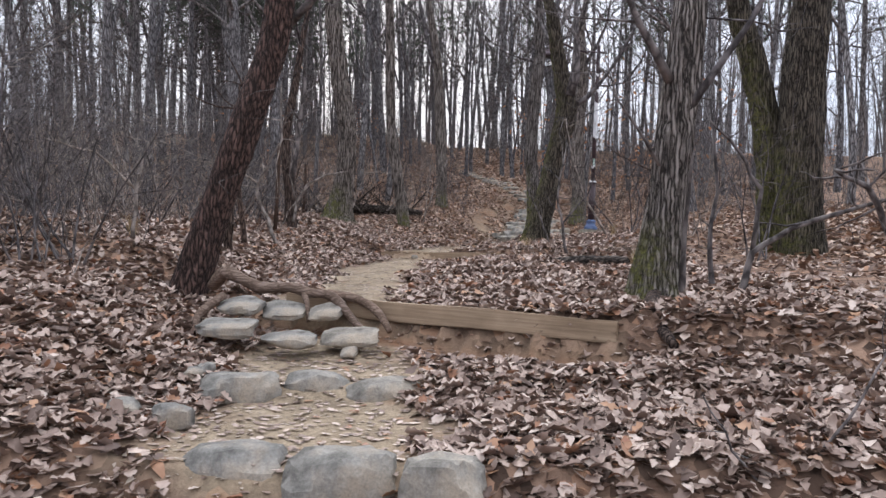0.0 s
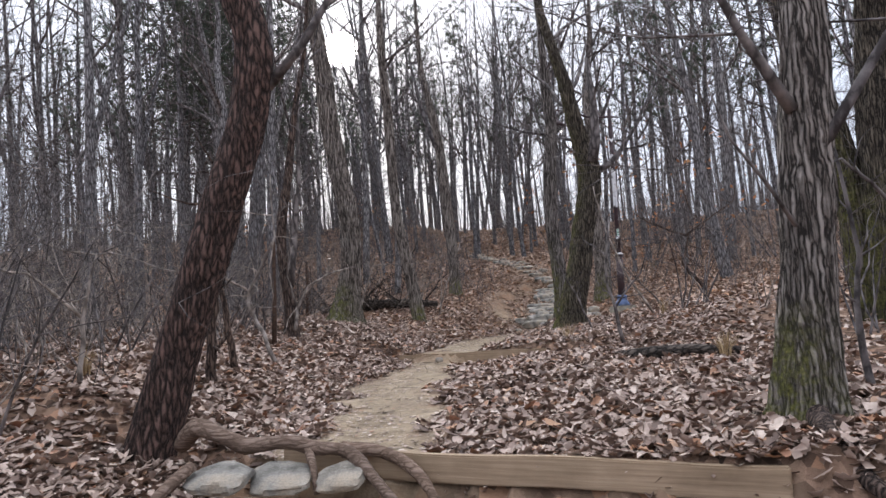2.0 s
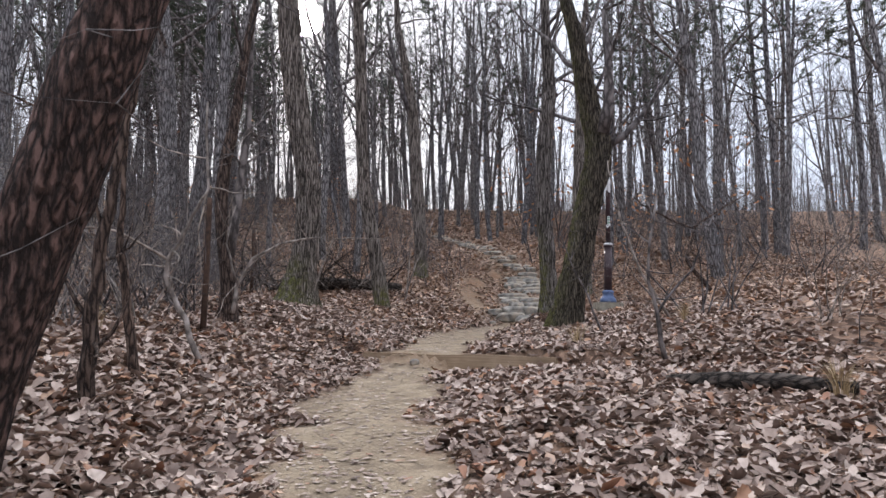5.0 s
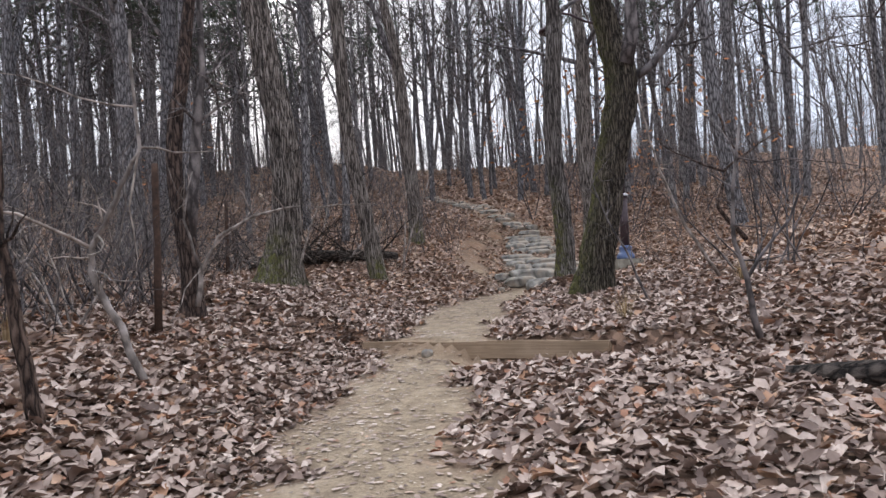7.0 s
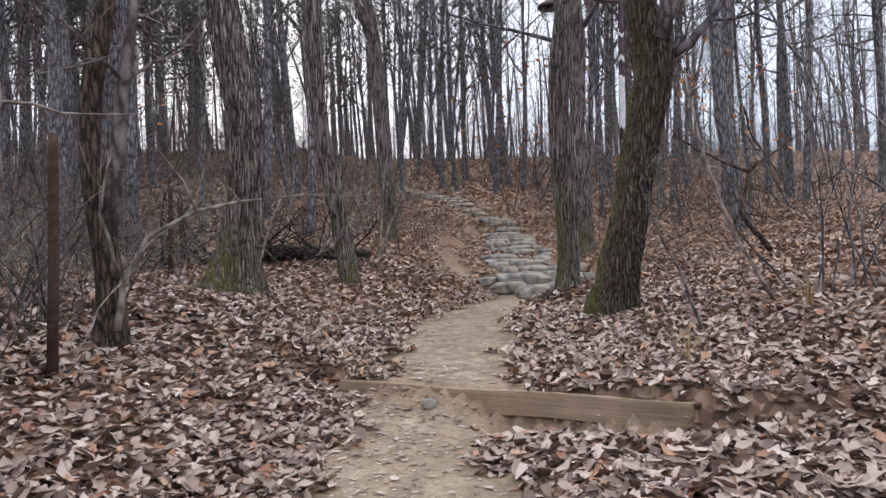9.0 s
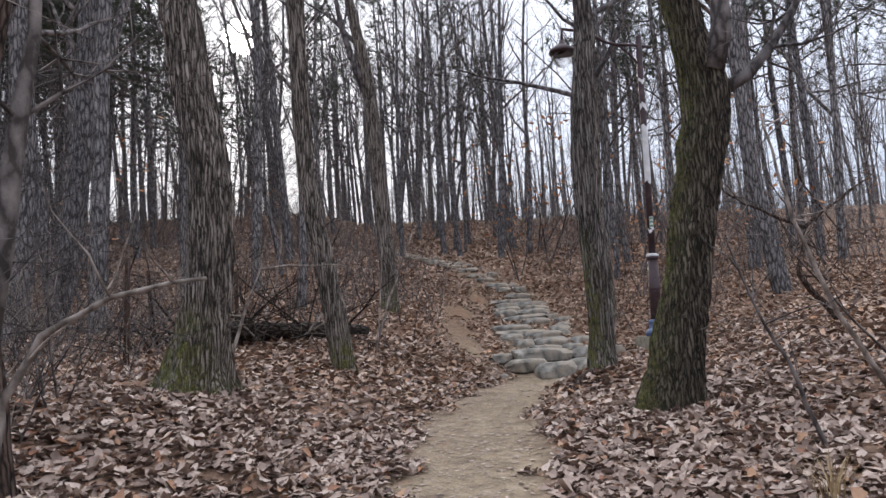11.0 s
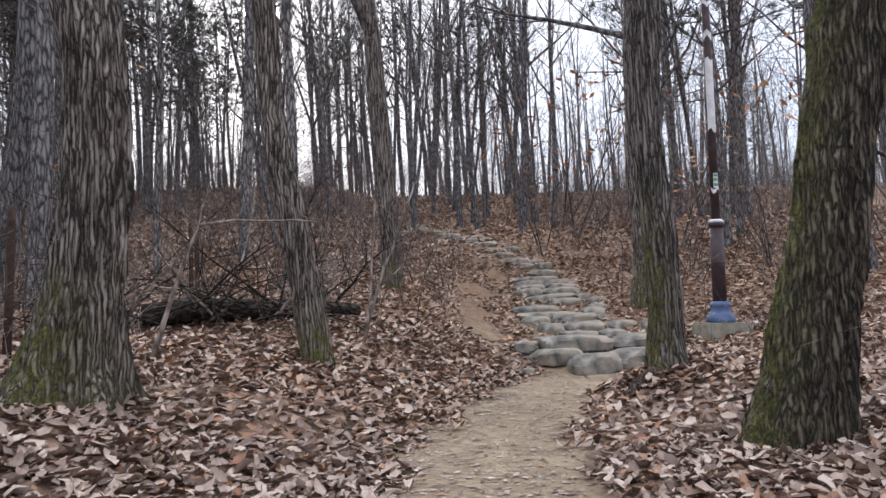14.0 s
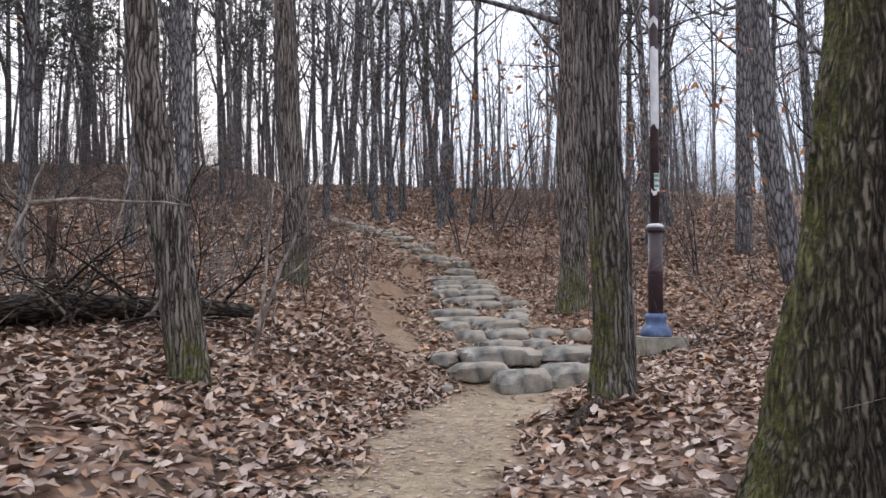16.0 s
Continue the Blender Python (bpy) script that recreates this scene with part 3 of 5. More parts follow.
hero("oak_tree", at_y(5.2, [(1.40, 1.08, 0.150), (1.45, 1.43, 0.138), (1.52, 1.88, 0.129), (1.57, 2.34, 0.127), (1.63, 2.82, 0.123), (1.68, 3.31, 0.115)]),
     "upright oak with furrowed grey bark and a mossy foot", M_OAK,
     [([(1.60, 5.15, 2.42), (1.78, 5.05, 2.72), (2.0, 5.0, 3.05), (2.15, 5.0, 3.35), (2.4, 5.0, 3.9)], 0.032),
      ([(1.52, 5.15, 2.68), (1.40, 5.1, 2.86), (1.27, 5.05, 3.05), (1.12, 5.0, 3.35), (1.0, 5.0, 3.8)], 0.036),
      ([(1.44, 5.1, 2.1), (1.28, 5.0, 2.3), (1.12, 4.95, 2.5), (1.02, 4.9, 2.75)], 0.012)], 5, 23, 5.0, flare=0.85, ridge=0.15, grain=22, sides=90, steps=120, moss=(200, 1.0, 0.7, 3))
hero("oak_tree", at_y(8.6, [(4.20, 1.13, 0.33), (4.13, 1.75, 0.285), (4.12, 2.72, 0.265), (4.17, 3.75, 0.25), (4.26, 4.4, 0.22)]),
     "stout oak with furrowed bark and green moss", M_MOSSY, [], 6, 31, 5.5, flare=0.2, ridge=0.13, grain=24, sides=60, moss=(180, 0.8, 2.0, 3))
hero("oak_tree", at_y(8.85, [(4.0, 1.2, 0.20), (3.93, 2.2, 0.18), (3.88, 3.03, 0.175), (3.66, 3.93, 0.163), (3.5, 4.4, 0.146)]),
     "dark mossy oak growing beside a stouter one", M_MOSSY, [], 6, 37, 5.5, flare=0.2, ridge=0.13, grain=18, moss=(200, 1.0, 3.5, 3))
hero("oak_tree", at_y(13.05, [(1.58, 1.45, 0.235), (1.73, 2.03, 0.209), (1.89, 2.66, 0.192), (2.01, 3.24, 0.187), (2.14, 3.76, 0.200), (2.20, 4.13, 0.200), (2.12, 4.46, 0.165), (2.05, 4.75, 0.145)]),
     "thick leaning oak with green moss over its bark", M_MOSSY,
     [([(2.3, 13.0, 4.1), (2.5, 12.95, 4.2), (2.7, 12.9, 4.42), (2.95, 12.9, 4.75), (3.3, 12.9, 5.4)], 0.06), ([(2.2, 12.95, 4.25), (2.3, 12.9, 4.6), (2.32, 12.9, 5.2), (2.3, 13, 6)], 0.11)], 7, 41, 5.0, flare=0.75, ridge=0.15, grain=22, sides=110, steps=130, moss=(142, 0.35, 6.5, 2.6))
hero("oak_tree", at_y(15.0, [(1.83, 1.60, 0.165), (1.86, 2.20, 0.135), (1.84, 2.88, 0.139), (1.79, 3.58, 0.123), (1.83, 4.36, 0.138), (1.90, 5.04, 0.123), (1.96, 5.51, 0.114)]),
     "slender grey oak with mossy roots beside the stone steps", M_OAK, [], 8, 43, 5.0, flare=0.9, ridge=0.13, grain=16, sides=72, steps=100, moss=(190, 0.7, 1.8, 3))
hero("oak_tree", at_y(13.65, [(-2.01, 1.94, 0.27), (-1.96, 2.2, 0.232), (-1.89, 2.5, 0.205), (-1.82, 3.01, 0.176), (-1.81, 3.60, 0.167), (-1.88, 4.12, 0.172), (-1.96, 4.61, 0.170), (-2.05, 5.31, 0.165), (-2.12, 6.33, 0.15), (-2.22, 7.09, 0.13)]),
     "broad oak with deep furrowed bark and a flared foot", M_OAK, [], 8, 47, 6.0, flare=0.75, ridge=0.16, grain=28, sides=100, steps=120, moss=(230, 0.55, 0.8, 3))
hero("oak_tree", at_y(15.65, [(-0.82, 1.85, 0.140), (-0.90, 2.54, 0.127), (-1.01, 3.20, 0.124), (-1.14, 3.99, 0.112), (-1.17, 4.79, 0.105), (-1.18, 5.97, 0.10), (-1.24, 7.52, 0.08)]),
     "slim oak leaning back with a mossy foot", M_OAK, [], 8, 53, 5.0, flare=0.25, ridge=0.13, grain=16, sides=72, steps=100, moss=(270, 1.0, 0.5, 3))
hero("oak_tree", at_y(20.3, [(-0.03, 2.52, 0.175), (-0.04, 3.55, 0.150), (-0.09, 4.68, 0.153), (-0.14, 5.74, 0.14), (-0.19, 6.72, 0.123), (-0.39, 7.91, 0.102)]),
     "tall straight oak with pale grey bark", M_OAK, [([(-0.12, 20.3, 6.3), (-0.4, 20.3, 7.0), (-0.62, 20.3, 7.8), (-0.8, 20.3, 9)], 0.09)], 9, 59, 5.0, flare=0.3, ridge=0.07, sides=32, moss=(270, 1.0, 0.6, 3))
hero("oak_tree", at_y(11.1, [(-2.33, 1.72, 0.112), (-2.31, 2.16, 0.088), (-2.35, 2.52, 0.077), (-2.41, 2.98, 0.070), (-2.38, 3.43, 0.070), (-2.28, 3.86, 0.062)]),
     "forked oak stem with reddish brown bark", M_FORK, [([(-2.33, 11.1, 2.4), (-2.27, 11.15, 2.87), (-2.2, 11.15, 3.43), (-2.15, 11.2, 3.86), (-2.1, 11.2, 5.5)], 0.066)], 6, 61, 4.5, flare=0.35, ridge=0.08, sides=32, moss=None)
hero("oak_tree", at_y(19.9, [(3.66, 2.02, 0.235), (3.73, 3.08, 0.19), (3.66, 4.11, 0.168), (3.72, 5.32, 0.165), (3.80, 6.54, 0.15)]),
     "grey oak with a spreading rooted foot", M_OAK, [], 9, 67, 5.0, flare=0.5, ridge=0.13, moss=(250, 0.4, 1.0, 3))
hero("oak_tree", at_y(19.0, [(-5.7, 2.45, 0.235), (-5.52, 3.64, 0.22), (-5.47, 4.87, 0.205), (-5.5, 6.76, 0.167)]), "dark thick oak standing in brushwood", M_FAR, [], 9, 71, 5.5, flare=0.25, ridge=0.08, sides=30, moss=None)
hero("oak_tree", at_y(19.9, [(-5.4, 2.55, 0.187), (-5.17, 3.88, 0.185), (-4.96, 5.34, 0.173), (-4.86, 7.13, 0.165), (-4.82, 8.15, 0.144)]), "dark straight oak standing in brushwood", M_FAR, [], 9, 73, 5.0, flare=0.2, ridge=0.08, sides=30, moss=None)
hero("oak_tree", at_y(19.0, [(6.55, 2.35, 0.165), (6.40, 3.33, 0.153), (6.20, 4.67, 0.137), (6.17, 6.02, 0.123), (6.06, 7.29, 0.115)]), "dark oak leaning on the leafy slope", M_FAR, [], 9, 79, 5.0, flare=0.2, ridge=0.08, sides=30, moss=None)
hero("oak_tree", at_y(21.9, [(7.84, 3.0, 0.15), (7.92, 4.23, 0.15), (8.03, 6.54, 0.14), (8.09, 8.51, 0.13)]), "straight dark oak on the leafy slope", M_FAR, [], 9, 83, 4.5, flare=0.2, ridge=0.08, sides=30, moss=None)


def wood_tree(seed, tall, r, lean, fork, label, spread_=1.0):
    """A slim forest tree, bare, to be repeated."""
    rng = random.Random(seed)
    base = thing("forest_tree", 0, 0, 0, label, "tree", "bare trees on the hillside")
    pts, x, y = [], 0.0, 0.0
    steps = 11
    wander = rng.uniform(0, 6.28)
    for i in range(steps + 1):
        s = i / steps
        wander += rng.uniform(-0.9, 0.9)
        pts.append((x, y, s * tall - 0.25, r * (1.12 - 0.95 * s) + 0.004))
        x += lean[0] * tall / steps + 0.11 * math.cos(wander)
        y += lean[1] * tall / steps + 0.11 * math.sin(wander)
    sh, _ = trunk_shape(pts, 0.05, 4, 12, 26, 0.25, 7, None, seed)
    part("trunk", sh, M_FAR, base)
    if seed % 2 == 0:
        k = rng.choice((3, 4))
        fk, p, d = Shape(), Vector(pts[k][:3]), Vector((rng.uniform(-0.5, 0.5), rng.uniform(-0.3, 0.3), 1)).normalized()
        run = [p.copy()]
        for i in range(6):
            d = (d + unit(rng) * 0.12 + Vector((0, 0, 0.15))).normalized()
            p = p + d * tall * 0.1
            run.append(p.copy())
            for _ in range(2):
                an = rng.uniform(0, 6.28)
                twig(fk, rng, p.copy(), Vector((math.cos(an), math.sin(an), 0.9)).normalized(), 1.5, 0.018, 1, 4, 0.22, 0.14, 2)
        fk.tube(run, [pts[k][3] * 0.72 * (1 - 0.14 * i) for i in range(7)], 9, False)
        part("fork", fk, M_FAR, base)
    cr = Shape()
    start = fork
    for i in range(13):
        h = start + (1 - start) * (i / 12) ** 0.85
        k = min(int(h * steps), steps - 1)
        s = h * steps - k
        p = Vector([pts[k][q] + (pts[k + 1][q] - pts[k][q]) * s for q in range(3)])
        an = i * 2.4 + rng.uniform(-0.5, 0.5)
        long = tall * rng.uniform(0.16, 0.30) * (1.25 - h) * spread_
        rad = max(0.012, (pts[k][3]) * rng.uniform(0.35, 0.6))
        twig(cr, rng, p, Vector((math.cos(an), math.sin(an), rng.uniform(0.6, 1.6))).normalized(), long + 0.7, rad, 2, 5, 0.22, 0.16, 2, 4)
    for i in range(17):
        k = rng.randrange(1, 8)
        an = rng.uniform(0, 6.28)
        twig(cr, rng, Vector(pts[k][:3]).lerp(Vector(pts[k + 1][:3]), rng.random()), Vector((math.cos(an), math.sin(an), rng.uniform(0.1, 0.7))).normalized(), rng.uniform(0.7, 1.9), 0.011, 1, 3, 0.25, 0.03, 2, 3)
    part("crown", cr, M_TWIG, base, "fine bare branches")
    return base


def pine_tree(seed, tall, r, lean, label):
    rng = random.Random(seed)
    base = thing("pine_tree", 0, 0, 0, label, "tree", "pines on the hillside")
    pts, x, y = [], 0.0, 0.0
    for i in range(12):
        s = i / 11
        pts.append((x, y, s * tall - 0.25, r * (1.1 - 0.9 * s)))
        x += lean[0] * tall / 11 + rng.uniform(-0.07, 0.07)
        y += lean[1] * tall / 11 + rng.uniform(-0.07, 0.07)
    sh, _ = trunk_shape(pts, 0.05, 4, 12, 24, 0.15, 7, None, seed)
    part("trunk", sh, M_FAR, base, "dark straight trunk")
    br, nd = Shape(), Shape()
    for i in range(20):
        h = 0.3 + 0.7 * i / 19
        k = min(int(h * 11), 10)
        p = Vector(pts[k][:3]).lerp(Vector(pts[k + 1][:3]), h * 11 - k)
        an = i * 2.4 + rng.uniform(-0.6, 0.6)
        run = twig(br, rng, p, Vector((math.cos(an), math.sin(an), 0.2)).normalized(), tall * 0.19 * (1.35 - h), 0.03, 1, 4, 0.2, 0.06, 2)
        if h > 0.44:
            for q in run[1:]:
                for _ in range(4):
                    c = q + unit(rng) * 0.42
                    for _ in range(18):
                        d = (unit(rng) + Vector((0, 0, 0.3))).normalized()
                        w = d.orthogonal().normalized() * 0.012
                        n0 = len(nd.v)
                        nd.v += [(c - w)[:], (c + w)[:], (c + d * rng.uniform(0.16, 0.32))[:]]
                        nd.f.append((n0, n0 + 1, n0 + 2))
    part("dead_crown", br, M_TWIG, base, "thin dead lower branches")
    part("needles", nd, M_NEEDLE, base, "dark green needle tufts", False)
    return base


KINDS = [wood_tree(101, 12.5, 0.085, (0.0, 0.0), 0.34, "slim bare tree on the wooded slope"),
         wood_tree(102, 13.5, 0.105, (0.04, 0.0), 0.38, "tall bare tree on the wooded slope"),
         wood_tree(103, 11.0, 0.065, (-0.05, 0.02), 0.30, "thin bare tree on the wooded slope", 1.15),
         wood_tree(104, 14.0, 0.12, (-0.03, 0.0), 0.42, "tall dark bare tree on the wooded slope"),
         wood_tree(105, 10.0, 0.052, (0.07, -0.02), 0.28, "thin leaning bare tree on the slope", 1.2),
         wood_tree(106, 12.0, 0.075, (0.03, 0.03), 0.25, "branching bare tree on the wooded slope", 1.3)]
PINES = [pine_tree(201, 13.5, 0.105, (0.01, 0), "pine with dark needles high on its trunk"), pine_tree(202, 12.0, 0.10, (-0.03, 0), "slim pine with dark needles on the slope")]
for i, k in enumerate(KINDS + PINES):
    px, py = (3.02, 2.65, -1.36, -2.2, -2.2, 9.3, -7.4, -9.5)[i], (30.9, 32.2, 30.0, 27.0, 24.8, 29.3, 27.0, 31)[i]
    k.matrix_basis = pose(px, py, earth_at(px, py), 0, 0, i * 47)

SPOTS = [(4.08, 29.7, 1, 5), (-1.6, 20.7, 0, 200), (-2.7, 23.6, 1, 40), (2.2, 36.0, 0, 90), (6.7, 25.9, 0, 10), (8.0, 25.0, 0, 120), (9.9, 28.8, 1, 250), (-7.9, 19.4, 3, 60), (-6.0, 21.5, 1, 130), (5.7, 24.3, 2, 20), (3.95, 20.4, 2, 300), (-3.9, 22.2, 2, 280), (0.9, 29.0, 2, 33), (1.3, 33.5, 0, 77), (5.3, 33.0, 3, 140), (0.5, 37.5, 0, 15), (0.9, 40.5, 5, 80), (0.1, 43, 2, 160), (0.6, 46, 5, 220)]
rng = random.Random(5)
spots = []
for x, y, k, turn in SPOTS:
    copy_thing(KINDS[k], pose(x, y, earth_at(x, y), 0, 0, turn))
    spots.append((x, y))
for ob in KINDS + PINES:
    spots.append((ob.location.x, ob.location.y))


def sunward(x, y, pine):
    """Whether a tree here would stand between the trail and the low sun."""
    return y > 9 and abs(x - 0.15 + 0.13 * y) < (2.1 if pine else 0.65) and y < 50


made = 0
while made < 165:
    y = rng.uniform(19, 66) if rng.random() < 0.86 else rng.uniform(4, 19)
    half = 6 + y * 0.62
    x = rng.uniform(-half, half)
    clear = abs(x - float(along(CENTRE, y)))
    if clear < (2.2 if y < 34 else 0.5) or (y < 19 and abs(x) < 6.5 + (2.0 if x > 0 else 0)) or (y < 27 and -1.2 < x < 6.2):
        continue
    pine = rng.random() < (0.33 if x < 0 else 0.1) and y > 22
    if sunward(x, y, pine):
        continue
    if any((x - a) ** 2 + (y - c) ** 2 < (0.9 if y > 34 else 1.6) for a, c in spots):
        continue
    if x > 1 and rng.random() < (0.65 if y < 34 else 0.35):
        continue
    src = rng.choice(PINES) if pine else rng.choice([KINDS[q] for q in ((2, 4, 5, 0) if x > 1 and y < 34 else range(6))])
    ob = copy_thing(src, pose(x, y, earth_at(x, y), rng.uniform(-3, 3), rng.uniform(-3, 3), rng.uniform(0, 360)))
    ob.scale = [rng.uniform(0.85, 1.15)] * 3
    made += 1
for x, y, k in ((7.3, 24.2, 1), (-7.2, 33.0, 0), (-1.2, 36.5, 1), (9.9, 22.6, 0), (10.6, 24.6, 1), (12.2, 22.4, 0), (12.7, 27.2, 1), (9.2, 30.5, 0), (14.5, 25, 0)):
    copy_thing(PINES[k], pose(x, y, earth_at(x, y), 0, 0, x * 40))
    spots.append((x, y))
extra = 0
while extra < 66:
    if extra < 18:
        x, y = rng.uniform(-24, -9), rng.uniform(24, 44)
    elif extra < 42:
        x, y = rng.uniform(-9, 9), rng.uniform(33, 47)
    elif extra < 54:
        x, y = rng.uniform(-3, 8), rng.uniform(37, 52)
    else:
        x, y = rng.uniform(-12, -6), rng.uniform(23, 42)
    if any((x - a) ** 2 + (y - c) ** 2 < 0.8 for a, c in spots) or sunward(x, y, extra >= 54) or (y < 37 and abs(x - float(along(CENTRE, y))) < 0.6):
        continue
    spots.append((x, y))
    ob = copy_thing(rng.choice(PINES if extra >= 54 else KINDS), pose(x, y, earth_at(x, y), rng.uniform(-3, 3), rng.uniform(-3, 3), rng.uniform(0, 360)))
    ob.scale = [rng.uniform(0.85, 1.1)] * 3
    extra += 1
for x, y in ((-6.6, 24.0), (-7.9, 22.4), (-8.7, 26.2), (-6.5, 28.6), (-9.6, 29.6)):
    copy_thing(PINES[int(y) % 2], pose(x, y, earth_at(x, y), 0, 0, x * 61))
for i in range(11):
    x, y = -3.8 - 0.78 * i + rng.uniform(-0.5, 0.5), rng.uniform(35, 44)
    ob = copy_thing(PINES[i % 2], pose(x, y, earth_at(x, y), 0, 0, i * 83))
    ob.scale = [0.7] * 3
for i in range(26):
    an = rng.uniform(math.pi * 1.08, math.pi * 1.92)
    x, y = 15 * math.cos(an) * rng.uniform(0.6, 1.6), -1 + 13 * math.sin(an) * rng.uniform(0.5, 1.4)
    copy_thing(rng.choice(KINDS), pose(x, y, earth_at(x, y), 0, 0, rng.uniform(0, 360)))


# ---- woods beyond the crest ----
far = Shape()
rng = random.Random(66)
for i in range(480):
    y = rng.uniform(46, 80)
    x = rng.uniform(-0.66 * y - 4, 0.66 * y + 4)
    p, d = Vector((x, y, earth_at(x, y) - 0.3)), Vector((rng.uniform(-0.08, 0.08), 0, 1)).normalized()
    tall, r = rng.uniform(8, 14), rng.uniform(0.05, 0.12)
    pts = [p.copy()]
    for k in range(5):
        d = (d + Vector((rng.uniform(-0.06, 0.06), rng.uniform(-0.06, 0.06), 0))).normalized()
        pts.append(pts[-1] + d * tall / 5)
    far.tube(pts, [r * (1 - 0.17 * k) for k in range(6)], 5, False)
    for k in range(10):
        q = pts[2 + k % 4].lerp(pts[min(3 + k % 4, 5)], rng.random())
        an = rng.uniform(0, 6.28)
        run = twig(far, rng, q, Vector((math.cos(an), math.sin(an), rng.uniform(0.5, 1.6))).normalized(), rng.uniform(1.2, 2.8), 0.022, 1, 3, 0.2, 0.12, 1, 3)
ob = part("far_wood", far, M_FAR, None, "dense bare grey woods beyond the hill crest, with haze in their colour")
tagged(ob, "", "woods", "", "stuff")


# ---- brushwood ----
def shrub(seed, tall, stems, mat, label, leafy_=0, group="leafless shrubs"):
    rng = random.Random(seed)
    base = thing("shrub", 0, 0, 0, label, "shrub", group)
    for i in range(stems):
        sh = Shape()
        an = rng.uniform(0, 6.28)
        run = twig(sh, rng, Vector((rng.uniform(-0.15, 0.15), rng.uniform(-0.15, 0.15), -0.05)), Vector((math.cos(an) * 0.45, math.sin(an) * 0.45, 1)).normalized(), tall * rng.uniform(0.7, 1.1), 0.012, 2, 4, 0.22, 0.06, 2, 4)
        part("stem", sh, mat, base)
        if leafy_:
            lf = Shape()
            for q in run[2:]:
                for _ in range(leafy_):
                    c, d = q + unit(rng) * 0.3, unit(rng)
                    w = d.orthogonal().normalized() * 0.022
                    n0 = len(lf.v)
                    lf.v += [c[:], (c + d * 0.045 + w)[:], (c + d * 0.1)[:], (c + d * 0.045 - w)[:]]
                    lf.f.append((n0, n0 + 1, n0 + 2, n0 + 3))
            part("leaves", lf, M_RUSTY, base, "clinging rusty leaves", False)
    return base


BUSH = [shrub(301, 1.5, 5, M_TWIG, "leafless brown shrub with fine twigs"), shrub(302, 2.0, 4, M_TWIG, "tall leafless shrub with fine twigs"), shrub(303, 1.2, 6, M_PALE, "leafless shrub with pale grey twigs"), shrub(304, 2.6, 3, M_TWIG, "young oak with a few rusty leaves", 5, "young oaks")]
home = [(-3.6, 6.6), (-3.2, 8.2), (-3.0, 10.2), (5.2, 21.5)]
for ob, (x, y) in zip(BUSH, home):
    ob.matrix_basis = pose(x, y, earth_at(x, y))
rng = random.Random(9)
count = 0
while count < 260:
    side = rng.random()
    if side < 0.30:
        x, y = rng.uniform(-7.5, -2.7), rng.uniform(4.6, 13)
    elif side < 0.33:
        x, y = rng.uniform(3.0, 8.5), rng.uniform(7.5, 17)
    elif side < 0.6:
        y = rng.uniform(36, 46)
        x = rng.uniform(-24, 26)
    else:
        y = rng.uniform(16, 40)
        x = rng.uniform(-5 - y * 0.35, 5 + y * 0.4)
    if abs(x - float(along(CENTRE, y))) < 1.9 or (y > 16 and y < 26 and -1.4 < x < 4.3):
        continue
    src = BUSH[3] if rng.random() < 0.1 and y > 15 else rng.choice(BUSH[:3])
    ob = copy_thing(src, pose(x, y, earth_at(x, y), rng.uniform(-8, 8), rng.uniform(-8, 8), rng.uniform(0, 360)))
    ob.scale = [rng.uniform(0.7, 1.2)] * 3
    count += 1


for x, y, k in ((4.7, 27.2, 2.0), (6.4, 24.6, 1.9), (5.5, 31.0, 2.3), (-6.5, 24.0, 2.0), (8.6, 20.5, 1.8), (3.6, 25.9, 1.5)):
    ob = copy_thing(BUSH[3], pose(x, y, earth_at(x, y), 0, 0, x * 50))
    ob.scale = [k] * 3
for i, (x, y) in enumerate(((-3.2, 16.2), (-2.7, 16.9), (-2.1, 18.0), (-3.8, 17.3), (-1.2, 18.4), (-3.4, 18.6), (-4.4, 16.0), (-0.9, 19.0))):
    ob = copy_thing(BUSH[2 if i % 2 else 0], pose(x, y, earth_at(x, y), 20 * math.sin(i), 25 * math.cos(i), i * 70))
    ob.scale = [0.85] * 3
brush = Shape()
rng = random.Random(19)
placed = 0
while placed < 4200:
    y = rng.uniform(18, 47)
    x = rng.uniform(-7 - 0.35 * y, 8 + 0.38 * y)
    if abs(x - float(along(CENTRE, y))) < (1.6 if x < float(along(CENTRE, y)) else 1.2) or grid_noise(x * 0.3, y * 0.3, 41) < 0.38 - 0.25 * (y > 36):
        continue
    if x > 3 and y < 31 and rng.random() < 0.6:
        continue
    p = Vector((x, y, earth_at(x, y) - 0.03))
    d = Vector((rng.uniform(-0.5, 0.5), rng.uniform(-0.5, 0.5), 1)).normalized()
    twig(brush, rng, p, d, rng.uniform(0.5, 1.7), rng.uniform(0.005, 0.011), 1, 3, 0.22, 0.0, 1, 3)
    placed += 1
pale = Shape()
for i in range(1500):
    side = rng.random()
    x, y = (rng.uniform(-8, -2.5), rng.uniform(4.8, 17)) if side < 0.88 else (rng.uniform(3.2, 9.5), rng.uniform(8, 18))
    if grid_noise(x * 0.7, y * 0.7, 43) < 0.35:
        continue
    twig(pale if i % 3 == 0 else brush, rng, Vector((x, y, earth_at(x, y) - 0.03)), Vector((rng.uniform(-0.8, 0.8), rng.uniform(-0.8, 0.8), 1)).normalized(), rng.uniform(0.4, 1.3), rng.uniform(0.003, 0.007), 1, 3, 0.3, 0.0, 1, 4)
